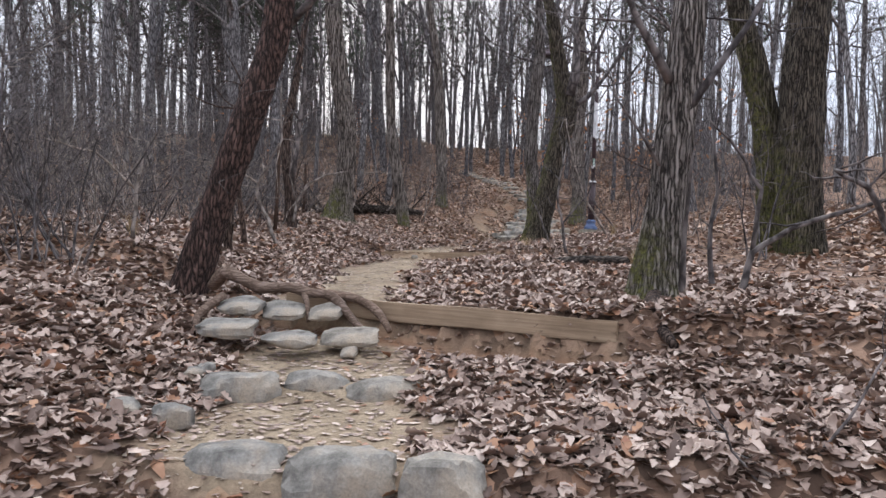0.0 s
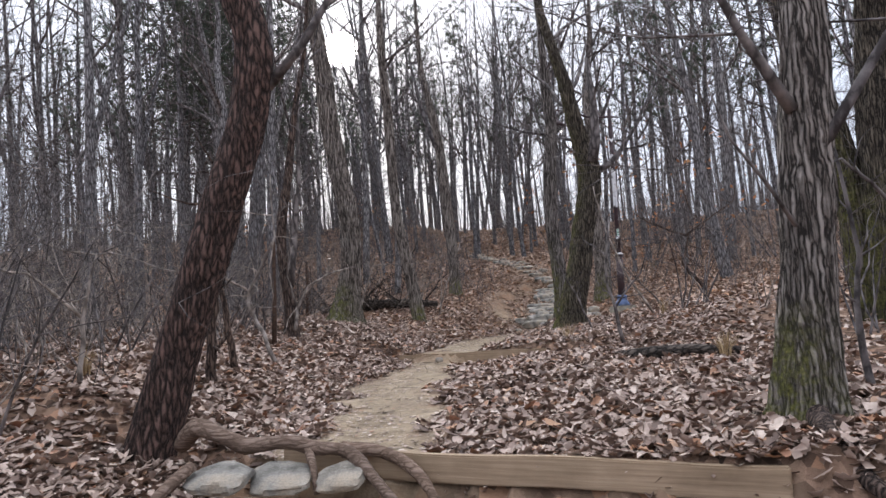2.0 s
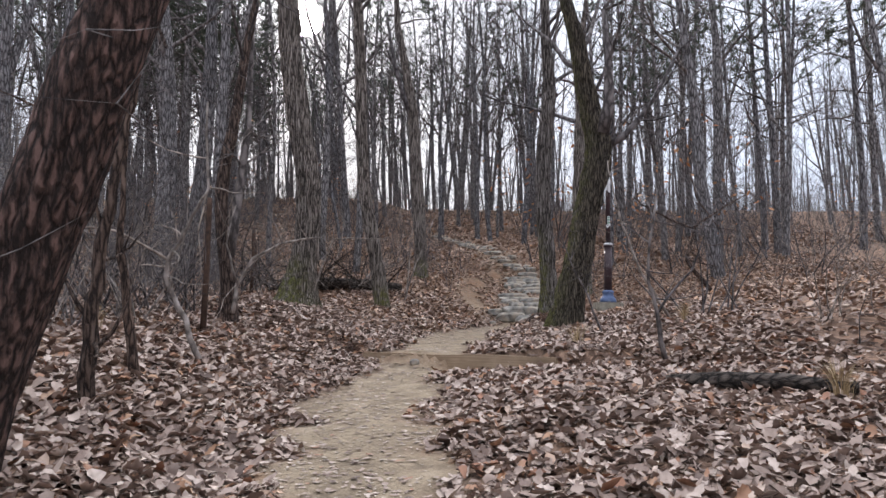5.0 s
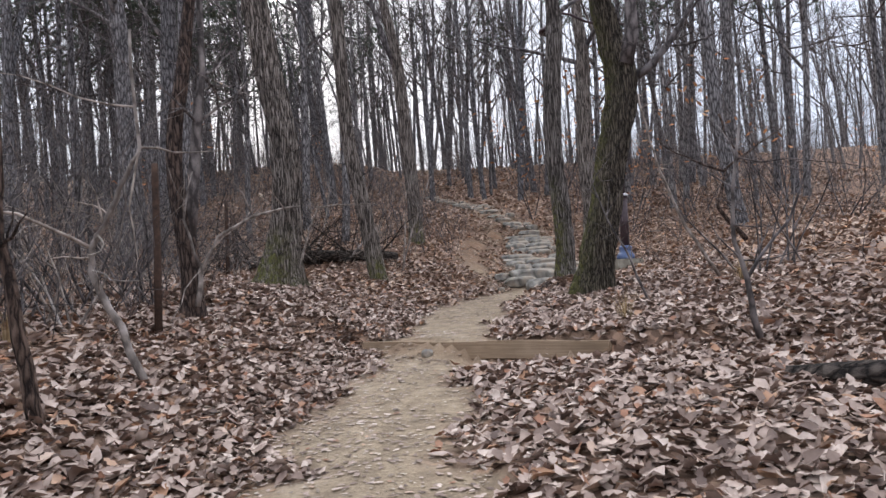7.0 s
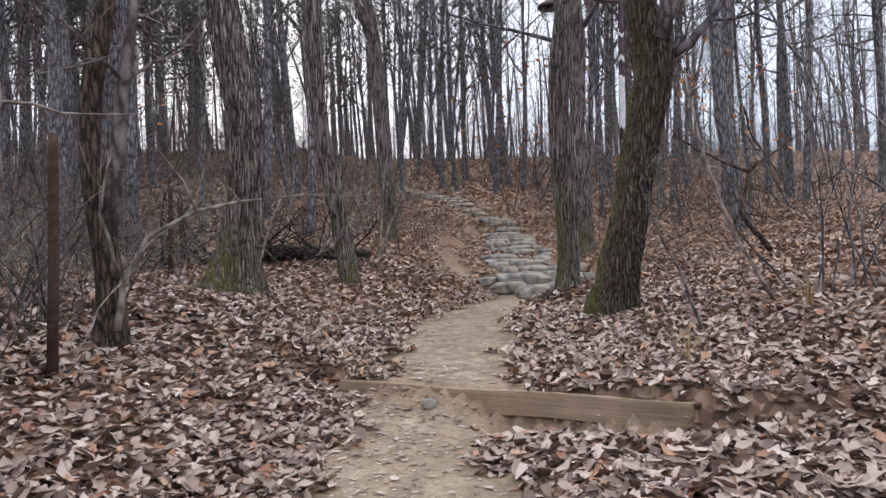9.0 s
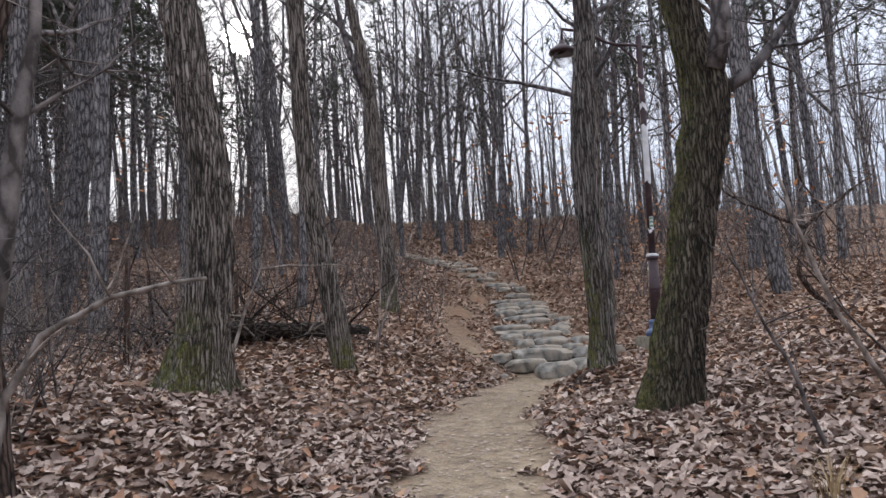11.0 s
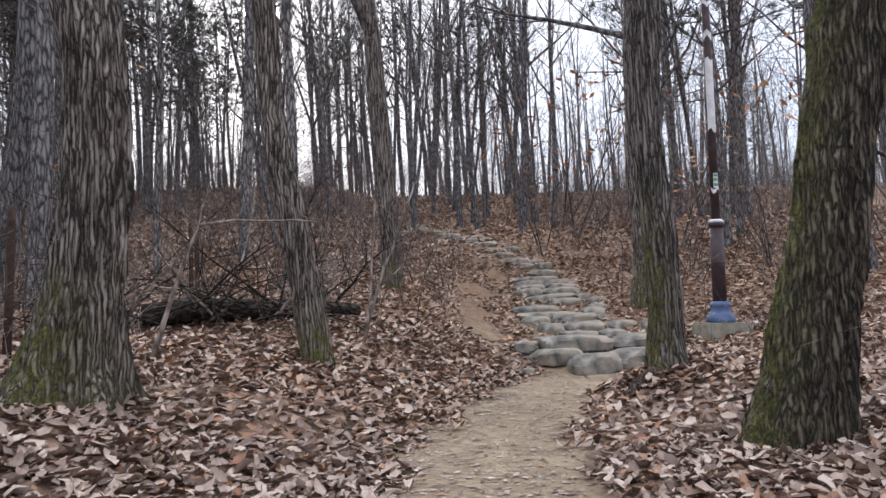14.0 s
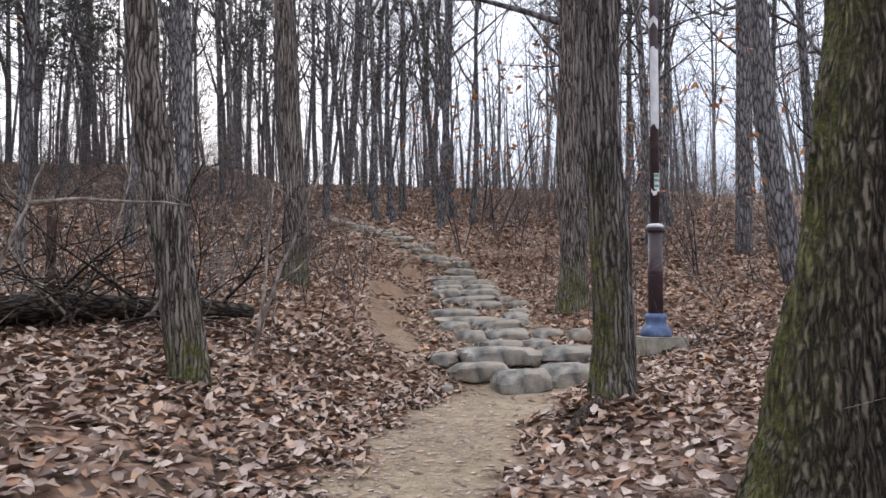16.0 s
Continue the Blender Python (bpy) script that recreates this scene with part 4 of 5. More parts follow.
ob = part("brushwood", brush, M_TWIG, None, "thin leafless undergrowth on the hillside")
tagged(ob, "", "undergrowth", "", "stuff")
ob = part("brushwood", pale, M_PALE, None, "pale leafless twigs in the thicket beside the trail")
tagged(ob, "", "undergrowth", "", "stuff")


def sapling(name, runs, label, mat, twigs, seed, category="sapling"):
    """Crooked stems along given lines, each with side twigs."""
    x0, y0, z0 = runs[0][0][0]
    base = thing(name, x0, y0, z0, label, category)
    rng = random.Random(seed)
    for pts, r in runs:
        sh = Shape()
        loc = [Vector((x - x0, y - y0, z - z0)) for x, y, z in pts]
        fine = []
        for a, c in zip(loc, loc[1:]):
            for s in (0, 0.34, 0.67):
                fine.append(a.lerp(c, s) + (unit(rng) * 0.012 if fine else Vector()))
        fine.append(loc[-1])
        sh.tube(fine, [r * (1 - 0.65 * i / (len(fine) - 1)) for i in range(len(fine))], 7)
        stem = part("stem", sh, mat, base)
        for q in fine[3:] + fine[4:]:
            if rng.random() < twigs:
                sh = Shape()
                twig(sh, rng, q, (unit(rng) + Vector((0, -0.2, 0.5))).normalized(), rng.uniform(0.2, 0.75), r * 0.32, 0, 4, 0.35, 0.05, 2, 5)
                part("twig", sh, mat, stem)
    return base


sapling("sapling", [([(1.66, 5.35, 1.05), (1.68, 5.33, 1.6), (1.72, 5.3, 2.2), (1.74, 5.3, 2.5)], 0.045)], "dark dead stem against an oak trunk", M_TWIG, 0.1, 1)
sapling("sapling", [([(2.15, 5.5, 1.1), (2.25, 5.5, 1.45), (2.5, 5.4, 1.62), (2.95, 5.35, 1.78), (3.5, 5.3, 1.9)], 0.03), ([(2.25, 5.5, 1.45), (2.3, 5.5, 1.9), (2.12, 5.5, 2.2), (1.9, 5.45, 2.4)], 0.02)], "crooked bare sapling with a bowed branch", M_TWIG, 0.45, 2)
sapling("sapling", [([(3.3, 5.3, 1.12), (3.1, 5.2, 1.5), (2.85, 5.1, 1.9), (2.6, 5.05, 2.0)], 0.035), ([(3.1, 5.2, 1.5), (3.3, 5.1, 2.1), (3.5, 5.0, 2.6)], 0.022)], "bare arching sapling among fallen leaves", M_TWIG, 0.5, 3)
sapling("sapling", [([(2.05, 5.7, 1.1), (2.0, 5.7, 1.5), (2.06, 5.7, 1.9), (2.0, 5.7, 2.6)], 0.024)], "thin upright bare sapling", M_TWIG, 0.4, 4)
sapling("sapling", [([(-2.01, 9.03, 1.4), (-2.15, 9.03, 1.75), (-2.29, 9.03, 2.08), (-2.27, 9.02, 2.2), (-2.18, 9.0, 2.38), (-2.05, 9.0, 2.6), (-1.99, 9.0, 2.75), (-2.0, 9.0, 3.4)], 0.024), ([(-2.27, 9.02, 2.2), (-2.6, 8.9, 2.4), (-3.0, 8.8, 2.45)], 0.012)], "pale crooked sapling bowed over dead leaves", M_PALE, 0.3, 5)
sapling("sapling", [([(-2.25, 11.0, 1.8), (-2.2, 11.0, 2.1), (-2.05, 11.0, 2.35), (-1.75, 10.9, 2.5), (-1.35, 10.9, 2.56)], 0.024), ([(-2.2, 11.0, 2.1), (-2.3, 10.9, 2.5), (-2.2, 10.9, 2.9)], 0.014)], "pale sapling with a long arching branch", M_PALE, 0.3, 6)
sapling("sapling", [([(1.52, 9.1, 1.4), (1.46, 9.1, 1.75), (1.4, 9.1, 2.1), (1.5, 9.1, 2.7)], 0.022), ([(1.46, 9.1, 1.75), (1.75, 9.1, 2.1), (1.9, 9.0, 2.5)], 0.012)], "thin bare sapling beside the trail", M_TWIG, 0.5, 7)
sapling("sapling", [([(2.7, 12.05, 1.68), (2.37, 12.05, 2.22), (2.2, 12.05, 2.7), (2.07, 12.05, 3.13), (2.0, 12.05, 3.6)], 0.02)], "thin pale sapling leaning over fallen leaves", M_PALE, 0.4, 8)
sapling("sapling", [([(1.64, 11.22, 1.5), (1.5, 11.22, 1.9), (1.36, 11.22, 2.18), (1.2, 11.22, 2.62)], 0.014)], "thin dark sapling leaning across the trail edge", M_TWIG, 0.4, 14)
sapling("sapling", [([(4.54, 15.00, 2.08), (4.17, 15.04, 2.57), (4.27, 15.08, 2.85), (4.38, 15.12, 3.12)], 0.04), ([(4.28, 15.00, 3.10), (3.86, 15.04, 3.29), (3.64, 15.08, 3.41), (3.44, 15.12, 3.56)], 0.022), ([(4.28, 15.00, 3.10), (4.73, 15.04, 3.39), (5.25, 15.08, 3.68)], 0.022), ([(4.38, 15.20, 3.98), (4.50, 15.24, 3.60), (4.91, 15.28, 3.06)], 0.018)], "dark crooked sapling with twisting branches", M_FORK, 0.5, 15)
sapling("sapling", [([(-1.95, 15.0, 1.98), (-1.78, 15.0, 2.5), (-1.6, 15.0, 2.95)], 0.022), ([(-1.6, 15.0, 2.95), (-1.2, 14.95, 2.97), (-0.75, 14.9, 2.93)], 0.014)], "pale broken sapling with a bent top", M_PALE, 0.4, 16)
sapling("sapling", [([(-2.62, 6.3, 1.4), (-2.6, 6.3, 1.9), (-2.5, 6.3, 2.3)], 0.02), ([(-2.6, 6.3, 1.9), (-2.9, 6.2, 2.2), (-3.3, 6.2, 2.3)], 0.012)], "thin leafless sapling in the thicket", M_PALE, 0.6, 9)
sapling("young_tree", [([(-2.12, 7.27, 1.32), (-2.10, 7.27, 1.57), (-2.08, 7.27, 1.85), (-2.05, 7.27, 2.16), (-2.01, 7.27, 2.42), (-1.97, 7.27, 2.67), (-1.91, 7.27, 2.97), (-1.85, 7.27, 3.28)], 0.045)], "dark young tree leaning beside the trail", M_FORK, 0.15, 21, "tree")
sapling("sapling", [([(-2.14, 8.08, 1.35), (-2.21, 8.08, 1.81), (-2.26, 8.08, 2.16), (-2.27, 8.08, 2.43), (-2.25, 8.1, 3.2)], 0.036)], "dark thin bare stem leaning by the trail", M_FORK, 0.2, 10)
sapling("sapling", [([(-0.45, 16.6, 2.0), (-0.3, 16.7, 2.5), (-0.1, 16.7, 3.0), (0.1, 16.7, 3.5)], 0.02), ([(-0.45, 16.6, 2.0), (-0.35, 16.6, 2.7), (-0.3, 16.6, 3.3)], 0.016), ([(-0.3, 16.7, 2.5), (0.2, 16.7, 2.9)], 0.01)], "spray of pale bare twigs behind a slim oak", M_PALE, 0.6, 11)

sapling("sapling", [([(1.26, 3.0, 0.4), (1.31, 3.0, 0.54), (1.53, 3.0, 0.82), (1.67, 3.0, 1.06), (1.78, 3.0, 1.3)], 0.009)], "thin bare stem leaning over fallen leaves", M_TWIG, 0.15, 31)
sapling("sapling", [([(1.24, 2.9, 0.42), (1.21, 2.9, 0.55), (1.06, 2.9, 0.71), (0.94, 2.9, 0.92)], 0.008)], "short bare twig rising from fallen leaves", M_TWIG, 0.1, 32)

# ---- fallen wood, stakes ----
log = thing("fallen_log", -1.75, 17.45, earth_at(-1.75, 17.45), "dark rotting log under a tangle of dead branches", "log")
sh = Shape()
sh.tube([(-0.95, -0.12, 0.12), (-0.5, -0.05, 0.15), (0.1, 0.05, 0.14), (0.7, 0.18, 0.12), (1.25, 0.3, 0.07)], [0.11, 0.13, 0.12, 0.1, 0.06], 14, True, lambda a, i, p: 1 + 0.16 * math.sin(3 * a + i * 2))
part("trunk", sh, M_ROT, log)
rng = random.Random(77)
for i in range(52):
    sh = Shape()
    p = Vector((rng.uniform(-1.7, 0.9), rng.uniform(-0.7, 0.5), 0.03))
    wide, wood = rng.uniform(0.01, 0.026), M_PALE if i % 4 == 0 else M_ROT
    run = twig(sh, rng, p, Vector((rng.uniform(-1, 1), rng.uniform(-0.5, 0.3), rng.uniform(0.1, 0.95))).normalized(), rng.uniform(0.7, 1.9), wide, 0, 5, 0.2, -0.05, 2, 5)
    branch = part("dead_branch", sh, wood, log)
    for q in run[1:-1] + run[2:-1]:
        if rng.random() < 0.7:
            sh = Shape()
            twig(sh, rng, q, (run[-1] - run[0]).normalized() * 0.6 + unit(rng) * 0.8, rng.uniform(0.25, 0.7), wide * 0.4, 0, 4, 0.3, 0.0, 1, 4)
            part("twig", sh, wood, branch)
log = thing("fallen_log", 1.62, 8.05, earth_at(1.62, 8.05) + 0.05, "short grey log lying in the leaves", "log")
sh = Shape()
sh.tube([(-0.36, 0.33, 0.0), (-0.1, 0.1, 0.02), (0.2, -0.15, 0.03), (0.5, -0.4, 0.02)], [0.05, 0.06, 0.055, 0.03], 12, True, lambda a, i, p: 1 + 0.1 * math.sin(4 * a + i))
part("trunk", sh, M_ROT, log)
for x, y, h, lean in ((-2.85, 14.85, 1.05, 2), (-2.5, 18.5, 1.0, 1), (-2.36, 10.3, 1.25, 2), (-3.28, 17.5, 1.0, -2), (-2.28, 17.85, 0.9, 1)):
    st = thing("stake", x, y, earth_at(x, y) - 0.1, "thin dark rusted stake standing in leaves", "stake", "old fence stakes")
    st.matrix_basis = pose(x, y, earth_at(x, y) - 0.1, 0, lean, 20)
    sh = Shape()
    sh.tube([(0, 0, 0), (0.005, 0, h * 0.5), (0, 0.004, h), (0, 0.004, h + 0.1)], [0.03, 0.028, 0.027, 0.024], 7)
    part("shaft", sh, M_RUST, st)


# ---- grass tufts ----
def tuft(x, y, n_, tall, seed):
    rng = random.Random(seed)
    ob = thing("grass_tuft", x, y, earth_at(x, y), "tuft of withered straw-coloured grass", "grass", "withered tufts")
    sh = Shape()
    for i in range(n_):
        an, out = rng.uniform(0, 6.28), rng.uniform(0.3, 1.0)
        d, w = Vector((math.cos(an), math.sin(an), 0)), Vector((-math.sin(an), math.cos(an), 0)) * 0.004
        p = d * rng.uniform(0, 0.06)
        b0 = len(sh.v)
        for s in (0, 0.4, 0.75, 1):
            q = p + d * out * tall * 0.6 * s * s + Vector((0, 0, tall * (s - 0.35 * out * s * s)))
            sh.v += [(q - w * (1.05 - s))[:], (q + w * (1.05 - s))[:]]
        sh.f += [(b0 + 2 * k, b0 + 2 * k + 1, b0 + 2 * k + 3, b0 + 2 * k + 2) for k in range(3)]
    part("tussock", sh, M_GRASS, ob, "", False)


for i, (x, y) in enumerate(((1.95, 7.55), (2.05, 7.75), (1.2, 10.6), (-3.0, 9.5), (2.7, 11.6), (-2.9, 6.9))):
    tuft(x, y, 40, 0.28, i)


# ---- timber edges, roots ----
def plank(name, a, c, tall, thick, label):
    (x0, y0, z0), (x1, y1, z1) = a, c
    long = math.hypot(x1 - x0, y1 - y0)
    ob = thing(name, x0, y0, z0, label, "plank")
    ob.matrix_basis = pose(x0, y0, z0, 0, -math.degrees(math.atan2(z1 - z0, long)), math.degrees(math.atan2(y1 - y0, x1 - x0)))
    bm = bmesh.new()
    bmesh.ops.create_cube(bm, size=1)
    bmesh.ops.transform(bm, matrix=Matrix.Translation((long / 2, 0, -tall / 2)) @ Matrix.Diagonal((long, thick, tall, 1)), verts=bm.verts)
    bmesh.ops.bevel(bm, geom=list(bm.edges), offset=0.007, segments=2, affect="EDGES")
    cuts = [e for e in bm.edges if abs(e.verts[0].co.x - e.verts[1].co.x) > long * 0.8]
    bmesh.ops.subdivide_edges(bm, edges=cuts, cuts=14)
    for v in bm.verts:
        v.co.z += 0.006 * math.sin(v.co.x * 5.1) + 0.004 * noise.noise(v.co * 6)
        v.co.y += 0.004 * noise.noise(v.co * 4 + Vector((3, 1, 0)))
    me = bpy.data.meshes.new("board")
    bm.to_mesh(me)
    bm.free()
    me.materials.append(M_PLANK)
    b = new("board", me)
    b.parent = ob
    return ob


plank("timber_riser", (-1.15, 5.56, 1.10), (1.06, 4.62, 1.015), 0.135, 0.055, "weathered tan timber riser across the trail")
plank("timber_riser", (-0.93, 11.28, 1.37), (0.82, 9.80, 1.385), 0.14, 0.05, "tan timber riser half buried in trail earth")


def root(runs, label, mat=None):
    x, y, z = runs[0][0][0]
    ob = thing("tree_root", x, y, z, label, "root")
    rng = random.Random(int(x * 100))
    for pts, r in runs:
        sh = Shape()
        loc = [Vector((a - x, c - y, h - z)) for a, c, h in pts]
        fine = []
        for i in range(len(loc) - 1):
            p0, p1, p2, p3 = loc[max(i - 1, 0)], loc[i], loc[i + 1], loc[min(i + 2, len(loc) - 1)]
            for s in (0, 0.25, 0.5, 0.75):
                fine.append(0.5 * ((2 * p1) + (p2 - p0) * s + (2 * p0 - 5 * p1 + 4 * p2 - p3) * s * s + (3 * p1 - p0 - 3 * p2 + p3) * s ** 3))
        fine.append(loc[-1])
        sh.tube(fine, [r * (1.05 - 0.5 * i / len(fine)) for i in range(len(fine))], 10, True, lambda a, i, p: 1 + 0.12 * math.sin(2 * a + i * 0.9) + 0.08 * math.sin(5 * a + i * 1.7))
        part("root", sh, mat or M_ROOT, ob)
    return ob


root([([(-1.72, 5.62, 1.14), (-1.6, 5.5, 1.24), (-1.46, 5.44, 1.2), (-1.32, 5.42, 1.14), (-1.11, 5.38, 1.15), (-0.95, 5.36, 1.11), (-0.8, 5.3, 1.1), (-0.69, 5.2, 1.02), (-0.57, 5.08, 0.9), (-0.42, 4.93, 0.75)], 0.045),
      ([(-0.82, 5.33, 1.1), (-0.62, 5.3, 1.08), (-0.45, 5.15, 1.0), (-0.36, 5.05, 0.88)], 0.036),
      ([(-1.0, 5.38, 1.12), (-0.95, 5.25, 1.03), (-0.93, 5.2, 0.92)], 0.022)], "gnarled brown tree root over the timber riser")
root([([(-1.5, 5.15, 1.1), (-1.62, 5.0, 0.98), (-1.6, 4.9, 0.86)], 0.03)], "short crooked root in the leafy bank")
root([([(1.78, 14.95, 1.72), (1.66, 14.7, 1.62), (1.56, 14.45, 1.54), (1.46, 14.15, 1.45)], 0.065), ([(1.75, 14.9, 1.72), (1.52, 14.8, 1.64), (1.36, 14.66, 1.52)], 0.06), ([(1.9, 14.9, 1.72), (2.08, 14.74, 1.64), (2.25, 14.6, 1.55)], 0.055)], "knotted mossy oak roots clasping the trail edge", M_FORK)
root([([(1.15, 12.6, 1.44), (1.25, 12.55, 1.52), (1.38, 12.5, 1.51), (1.5, 12.45, 1.44)], 0.035)], "small looped root above the leaves")
root([([(1.25, 13.6, 1.48), (1.35, 13.4, 1.56), (1.5, 13.3, 1.54), (1.62, 13.2, 1.5)], 0.04)], "low root among fallen leaves")
root([([(1.4, 5.05, 1.14), (1.32, 4.8, 1.1), (1.3, 4.55, 0.98), (1.33, 4.4, 0.9)], 0.05)], "oak root running down into leaves", M_FORK)


# ---- stone steps ----
def stone_mesh(seed, w, d, h, power=6):
    bm = bmesh.new()
    bmesh.ops.create_cube(bm, size=2)
    bmesh.ops.subdivide_edges(bm, edges=list(bm.edges), cuts=6, use_grid_fill=True)
    off = Vector((seed * 3.7, seed * 1.3, seed * 2.1))
    chip = random.Random(int(seed * 1000))
    cuts = [(Vector((chip.choice((-1, 1)) * chip.uniform(0.3, 1), chip.choice((-1, 1)) * chip.uniform(0.2, 1), chip.choice((-1, 1)) * chip.uniform(0.2, 1))).normalized(), chip.uniform(0.98, 1.3)) for _ in range(16)]
    for v in bm.verts:
        p = v.co
        q = Vector([math.copysign(abs(c) ** 0.9, c) for c in p])
        m = (abs(q.x) ** power + abs(q.y) ** power + abs(q.z) ** power) ** (1 / power)
        q = q / max(m, 0.3)
        for n_, o_ in cuts:
            over = q.dot(n_) - o_
            if over > 0:
                q = q - n_ * over
        k = noise.noise(q * 1.1 + off) * 0.12 + noise.noise(q * 2.6 + off) * 0.07 + noise.noise(q * 5 + off) * 0.05
        q = q * (1 + k)
        v.co = Vector((q.x * w / 2, q.y * d / 2, q.z * h / 2))
    me = bpy.data.meshes.new("stone")
    bm.to_mesh(me)
    bm.free()
    me.materials.append(M_STONE)
    me.polygons.foreach_set("use_smooth", [True] * len(me.polygons))
    me.set_sharp_from_angle(angle=radians(28))
    return me


def stone_row(y, stones, label, group, depth=0.34, power=6, tip=0):
    x0 = sum(a for a, *_ in stones) / len(stones)
    z0 = min(s[2] for s in stones)
    ob = thing("stone_step", x0, y, z0, label, "step", group)
    for i, (a, c, low, top) in enumerate(stones):
        me = stone_mesh(y * 7 + i, (c - a) * 1.03, depth * (0.85 + 0.3 * ((i * 37 + int(y * 10)) % 7) / 7), (top - low) * 1.08, power)
        st = new("stone", me)
        st.parent = ob
        st.matrix_basis = pose((a + c) / 2 - x0, 0.035 * ((i * 13 + int(y * 5)) % 5 - 2), (low + top) / 2 - z0, tip + 3 * math.sin(i + y), 3 * math.cos(i * 2 + y), 11 * math.sin(i * 3 + y * 2))


stone_row(2.97, [(-1.0, -0.61, 0.42, 0.665), (-0.585, -0.18, 0.41, 0.665), (-0.15, 0.14, 0.42, 0.67)], "rough grey granite blocks edging a dirt step", "stone steps of the trail", 0.25)
stone_row(4.05, [(-1.25, -0.86, 0.58, 0.775), (-0.84, -0.52, 0.58, 0.765), (-0.5, -0.12, 0.59, 0.75), (-1.37, -1.27, 0.70, 0.79)], "rough grey granite blocks edging a dirt step", "stone steps of the trail", 0.24)
stone_row(4.72, [(-1.53, -1.19, 0.88, 0.965), (-1.1, -0.79, 0.835, 0.905), (-0.77, -0.42, 0.83, 0.91), (-0.62, -0.53, 0.79, 0.84)], "flat grey stones edging a dirt step", "stone steps of the trail", 0.24, 5.5, 12)
stone_row(5.2, [(-1.52, -1.24, 0.995, 1.07), (-1.26, -0.97, 0.965, 1.025), (-0.92, -0.7, 0.965, 1.025)], "pale flat stones below a tree root", "stone steps of the trail", 0.26, 5, 17)
for x, y, w in ((-1.2, 3.45, 0.17), (-1.4, 3.4, 0.14), (-0.41, 10.62, 0.09), (1.2, 17.0, 0.12), (3.0, 17.6, 0.2), (3.1, 18.4, 0.25)):
    ob = new("loose_stone", stone_mesh(x + y, w, w * 0.8, w * 0.75))
    ob.location = (x, y, earth_at(x, y) + w * 0.2)
    tagged(ob, "small pale grey stone on the ground", "stone", "loose stones")

stone_row(17.12, [(1.66, 2.16, 1.44, 1.69), (2.18, 2.8, 1.46, 1.71)], "broad rough grey stones at the foot of the stair", "stone stair up the hill", 0.42)
stone_row(17.42, [(1.33, 1.92, 1.56, 1.74)], "flat pale stone overhanging the red earth", "stone stair up the hill", 0.4)
stone_row(17.72, [(1.22, 1.5, 1.66, 1.82), (1.5, 2.34, 1.68, 1.86), (2.38, 2.95, 1.66, 1.83)], "long rounded grey stones forming a stair tread", "stone stair up the hill", 0.4)
rng = random.Random(31)
y = 18.1
while y < 34:
    c = float(along(CENTRE, y)) + 0.08
    wide = 0.62 if y < 21 else 0.52 if y < 24 else 0.4
    low = float(along(RISE, y)) - 0.1
    x = c - wide + rng.uniform(-0.22, 0.12)
    end = c + wide + rng.uniform(-0.2, 0.15)
    line = []
    while x < end - 0.12:
        w = min(rng.choice((0.4, 0.55, 0.7, 0.9)) * rng.uniform(0.85, 1.15), end - x)
        line.append((x, x + w - rng.uniform(0.0, 0.07), low + 0.04 - rng.uniform(0, 0.04), low + 0.17 + rng.uniform(0.0, 0.045)))
        x += w
    if len(line) > 2 and rng.random() < 0.3:
        line.pop(rng.randrange(len(line)))
    stone_row(y, line, "row of rounded flat grey stones forming a stair tread", "stone stair up the hill", 0.36, 4.5)
    y += rng.uniform(0.40, 0.62) if y < 25 else rng.uniform(0.55, 0.75)

# ---- lamp post ----
LX, LY = 3.56, 17.5
lz = earth_at(LX, LY)
lamp = thing("street_lamp", LX, LY, lz, "dark brown park lamp post with a hanging globe", "street lamp")
lamp.matrix_basis = pose(LX, LY, lz - 0.1, 0, 1.8, 0)
bm = bmesh.new()
bmesh.ops.create_cube(bm, size=1)
bmesh.ops.transform(bm, matrix=Matrix.Translation((0, 0, 0.09)) @ Matrix.Diagonal((0.5, 0.46, 0.3, 1)), verts=bm.verts)
bmesh.ops.bevel(bm, geom=list(bm.edges), offset=0.02, segments=2, affect="EDGES")
me = bpy.data.meshes.new("footing")
bm.to_mesh(me)
bm.free()
me.materials.append(M_CONCRETE)
ob = new("footing", me)
ob.parent, ob["label"] = lamp, "square stained concrete footing"
sh = Shape()
sh.lathe([(0.0, 0.24), (0.158, 0.24), (0.16, 0.275), (0.15, 0.31), (0.125, 0.345), (0.108, 0.365), (0.104, 0.41), (0.116, 0.43), (0.116, 0.455), (0.085, 0.48), (0, 0.48)], 24)
part("base", sh, M_BLUE, lamp, "scuffed blue flared base")
sh = Shape()
sh.lathe([(0.0, 0.47), (0.078, 0.47), (0.077, 0.9), (0.081, 0.91), (0.081, 0.93), (0.076, 0.94), (0.074, 1.34), (0, 1.34)], 20)
part("lower_pole", sh, M_POLE, lamp)
sh = Shape()
sh.lathe([(0, 1.33), (0.084, 1.33), (0.088, 1.355), (0.08, 1.38), (0.055, 1.41), (0, 1.41)], 20)
part("collar", sh, M_POLE, lamp)
sh = Shape()
sh.lathe([(0, 1.375), (0.086, 1.375), (0.09, 1.385), (0.09, 1.4), (0.06, 1.418), (0, 1.418)], 20)
part("ring", sh, M_WHITE, lamp, "pale worn ring")
sh = Shape()
sh.lathe([(0, 1.39), (0.048, 1.39), (0.047, 2.8), (0.044, 4.65), (0.038, 4.68), (0, 4.68)], 18)
part("upper_pole", sh, M_POLE, lamp)
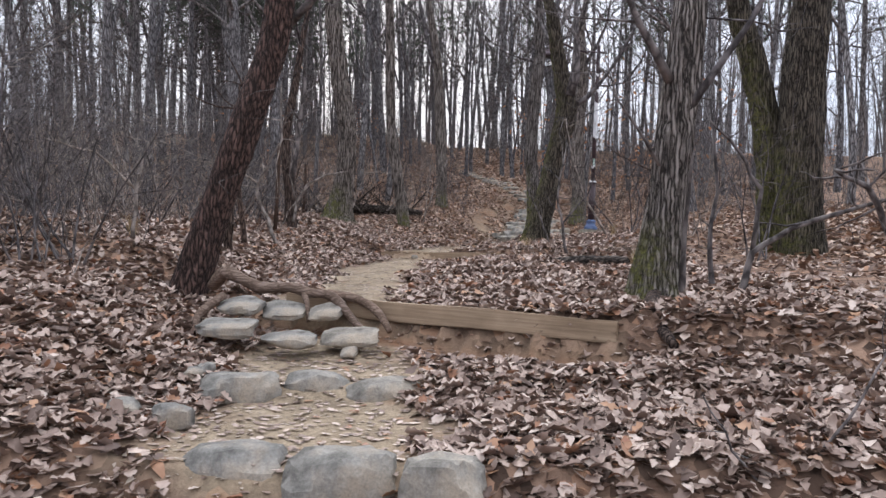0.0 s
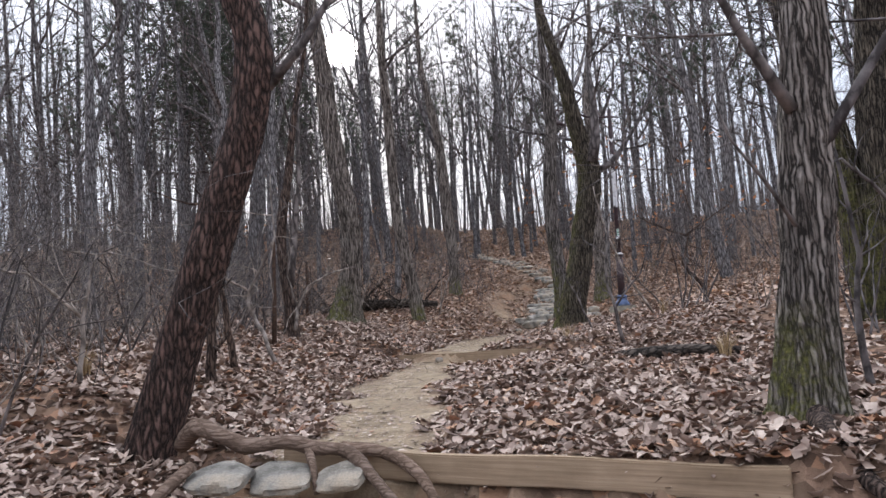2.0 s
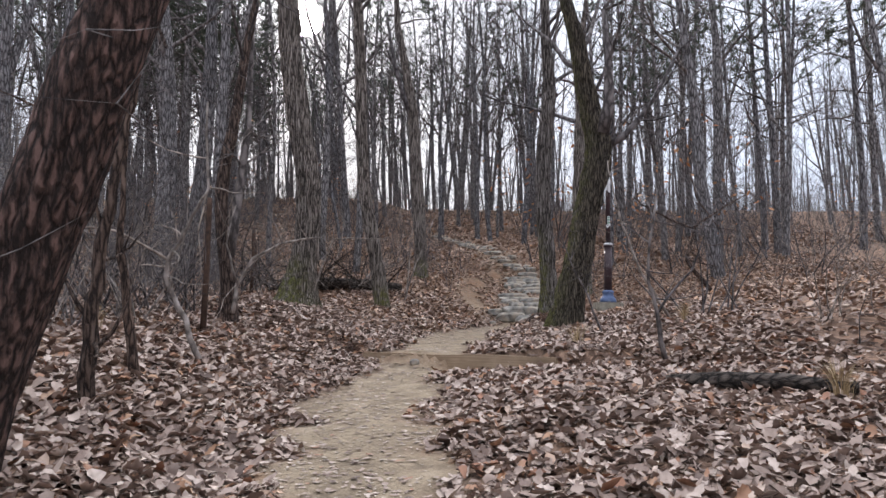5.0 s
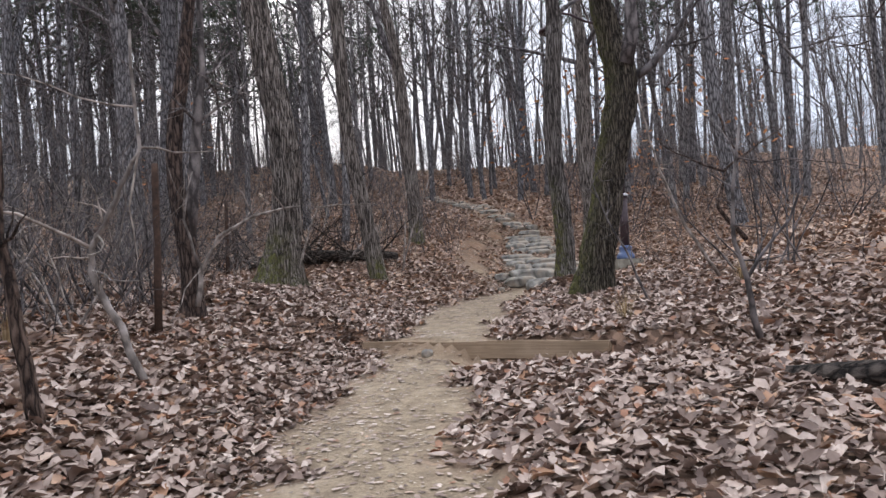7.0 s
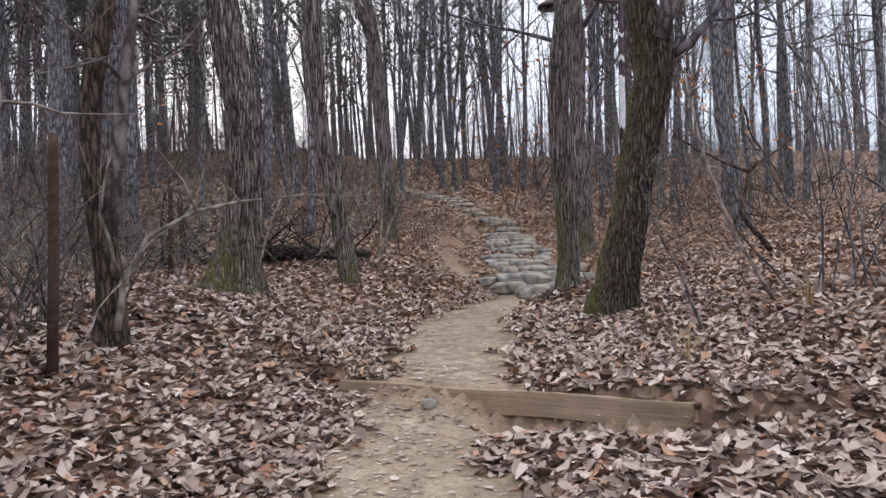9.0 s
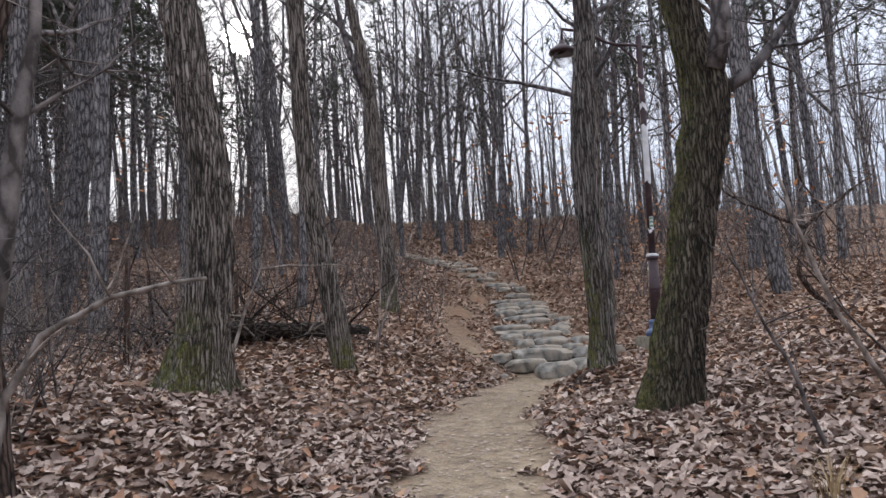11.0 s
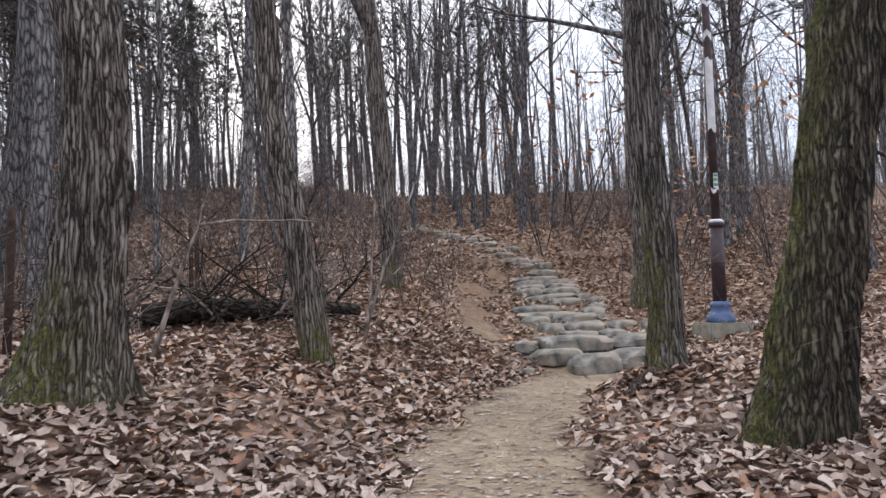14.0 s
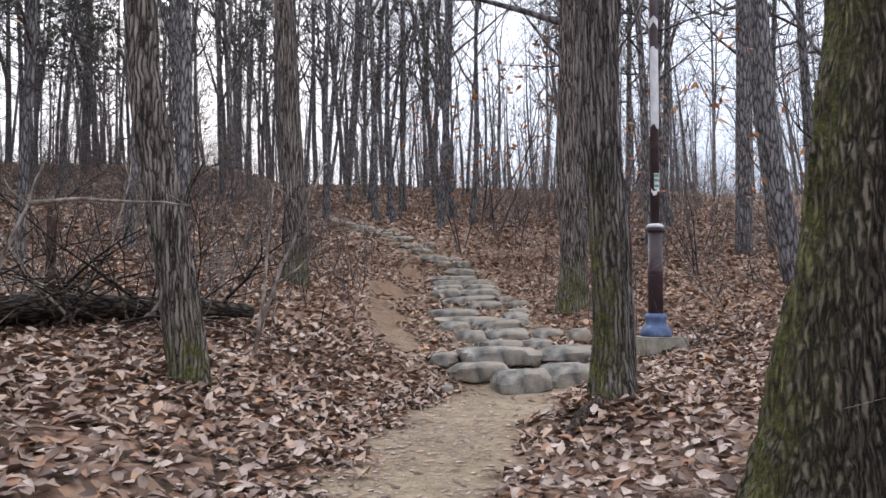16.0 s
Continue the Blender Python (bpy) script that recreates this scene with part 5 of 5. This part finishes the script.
for low, top in ((2.45, 3.30), (3.55, 3.63), (3.95, 4.0), (1.74, 1.78)):
    sh = Shape()
    cols_ = 9
    for i in range(cols_):
        an = radians(195 + i * 17)
        jag = 0.03 * math.sin(i * 0.9 + low * 5) + 0.008 * math.sin(i * 2.7)
        for h in (low + jag, (low + top) / 2, top + jag * 0.7):
            sh.v.append((0.0495 * math.cos(an), 0.0495 * math.sin(an), h))
    sh.f = [(3 * i + k, 3 * i + 3 + k, 3 * i + 4 + k, 3 * i + 1 + k) for i in range(cols_ - 1) for k in range(2)]
    part("paper_wrap", sh, M_WHITE, lamp, "torn white paper wrap")
sh = Shape()
for i in range(4):
    an = radians(235 + i * 22)
    for h in (1.78, 1.95):
        sh.v.append((0.051 * math.cos(an), 0.051 * math.sin(an), h))
sh.f = [(2 * i, 2 * i + 2, 2 * i + 3, 2 * i + 1) for i in range(3)]
part("sticker", sh, M_WHITE, lamp, "white sticker with green print")
sh = Shape()
for h in (1.80, 1.86, 1.91):
    b0 = len(sh.v)
    for an in (238, 262, 290):
        for k in (0, 0.03):
            sh.v.append((0.053 * math.cos(radians(an)), 0.053 * math.sin(radians(an)), h + k))
    sh.f += [(b0, b0 + 2, b0 + 3, b0 + 1), (b0 + 2, b0 + 4, b0 + 5, b0 + 3)]
part("print", sh, M_GREEN, lamp, "green printed bars")
sh = Shape()
sh.tube([(0.2, 0.05, 4.52), (0, 0, 4.52), (-0.4, -0.08, 4.5), (-0.55, -0.1, 4.52), (-0.72, -0.14, 4.58), (-0.85, -0.17, 4.63), (-1.0, -0.2, 4.64), (-1.25, -0.25, 4.64), (-1.26, -0.25, 4.45)], [0.024] * 9, 10)
part("arm", sh, M_POLE, lamp, "thin curved iron arm")
sh = Shape()
sh.tube([(0, 0, 4.22), (-0.2, -0.04, 4.4), (-0.36, -0.07, 4.5)], [0.014] * 3, 8)
part("brace", sh, M_POLE, lamp)
sh = Shape()
sh.lathe([(0, 0.0), (0.035, 0.0), (0.045, -0.05), (0.08, -0.08), (0.165, -0.13), (0.188, -0.165), (0.188, -0.19), (0.15, -0.19), (0, -0.165)], 26, (-1.26, -0.25, 4.47))
part("lamp_cap", sh, M_POLE, lamp, "dark domed metal cap")
sh = Shape()
sh.lathe([(0.14, 0), (0.142, -0.06), (0.125, -0.13), (0.075, -0.19), (0.0, -0.21)], 26, (-1.26, -0.25, 4.285))
part("globe", sh, M_GLASS, lamp, "frosted glass globe")

# ---- the plan brought to its true size ----
for ob in list(scene.objects):
    if ob.parent is None and ob.type in {"MESH", "EMPTY"}:
        ob.matrix_basis = Matrix.Scale(SIZE, 4) @ ob.matrix_basis
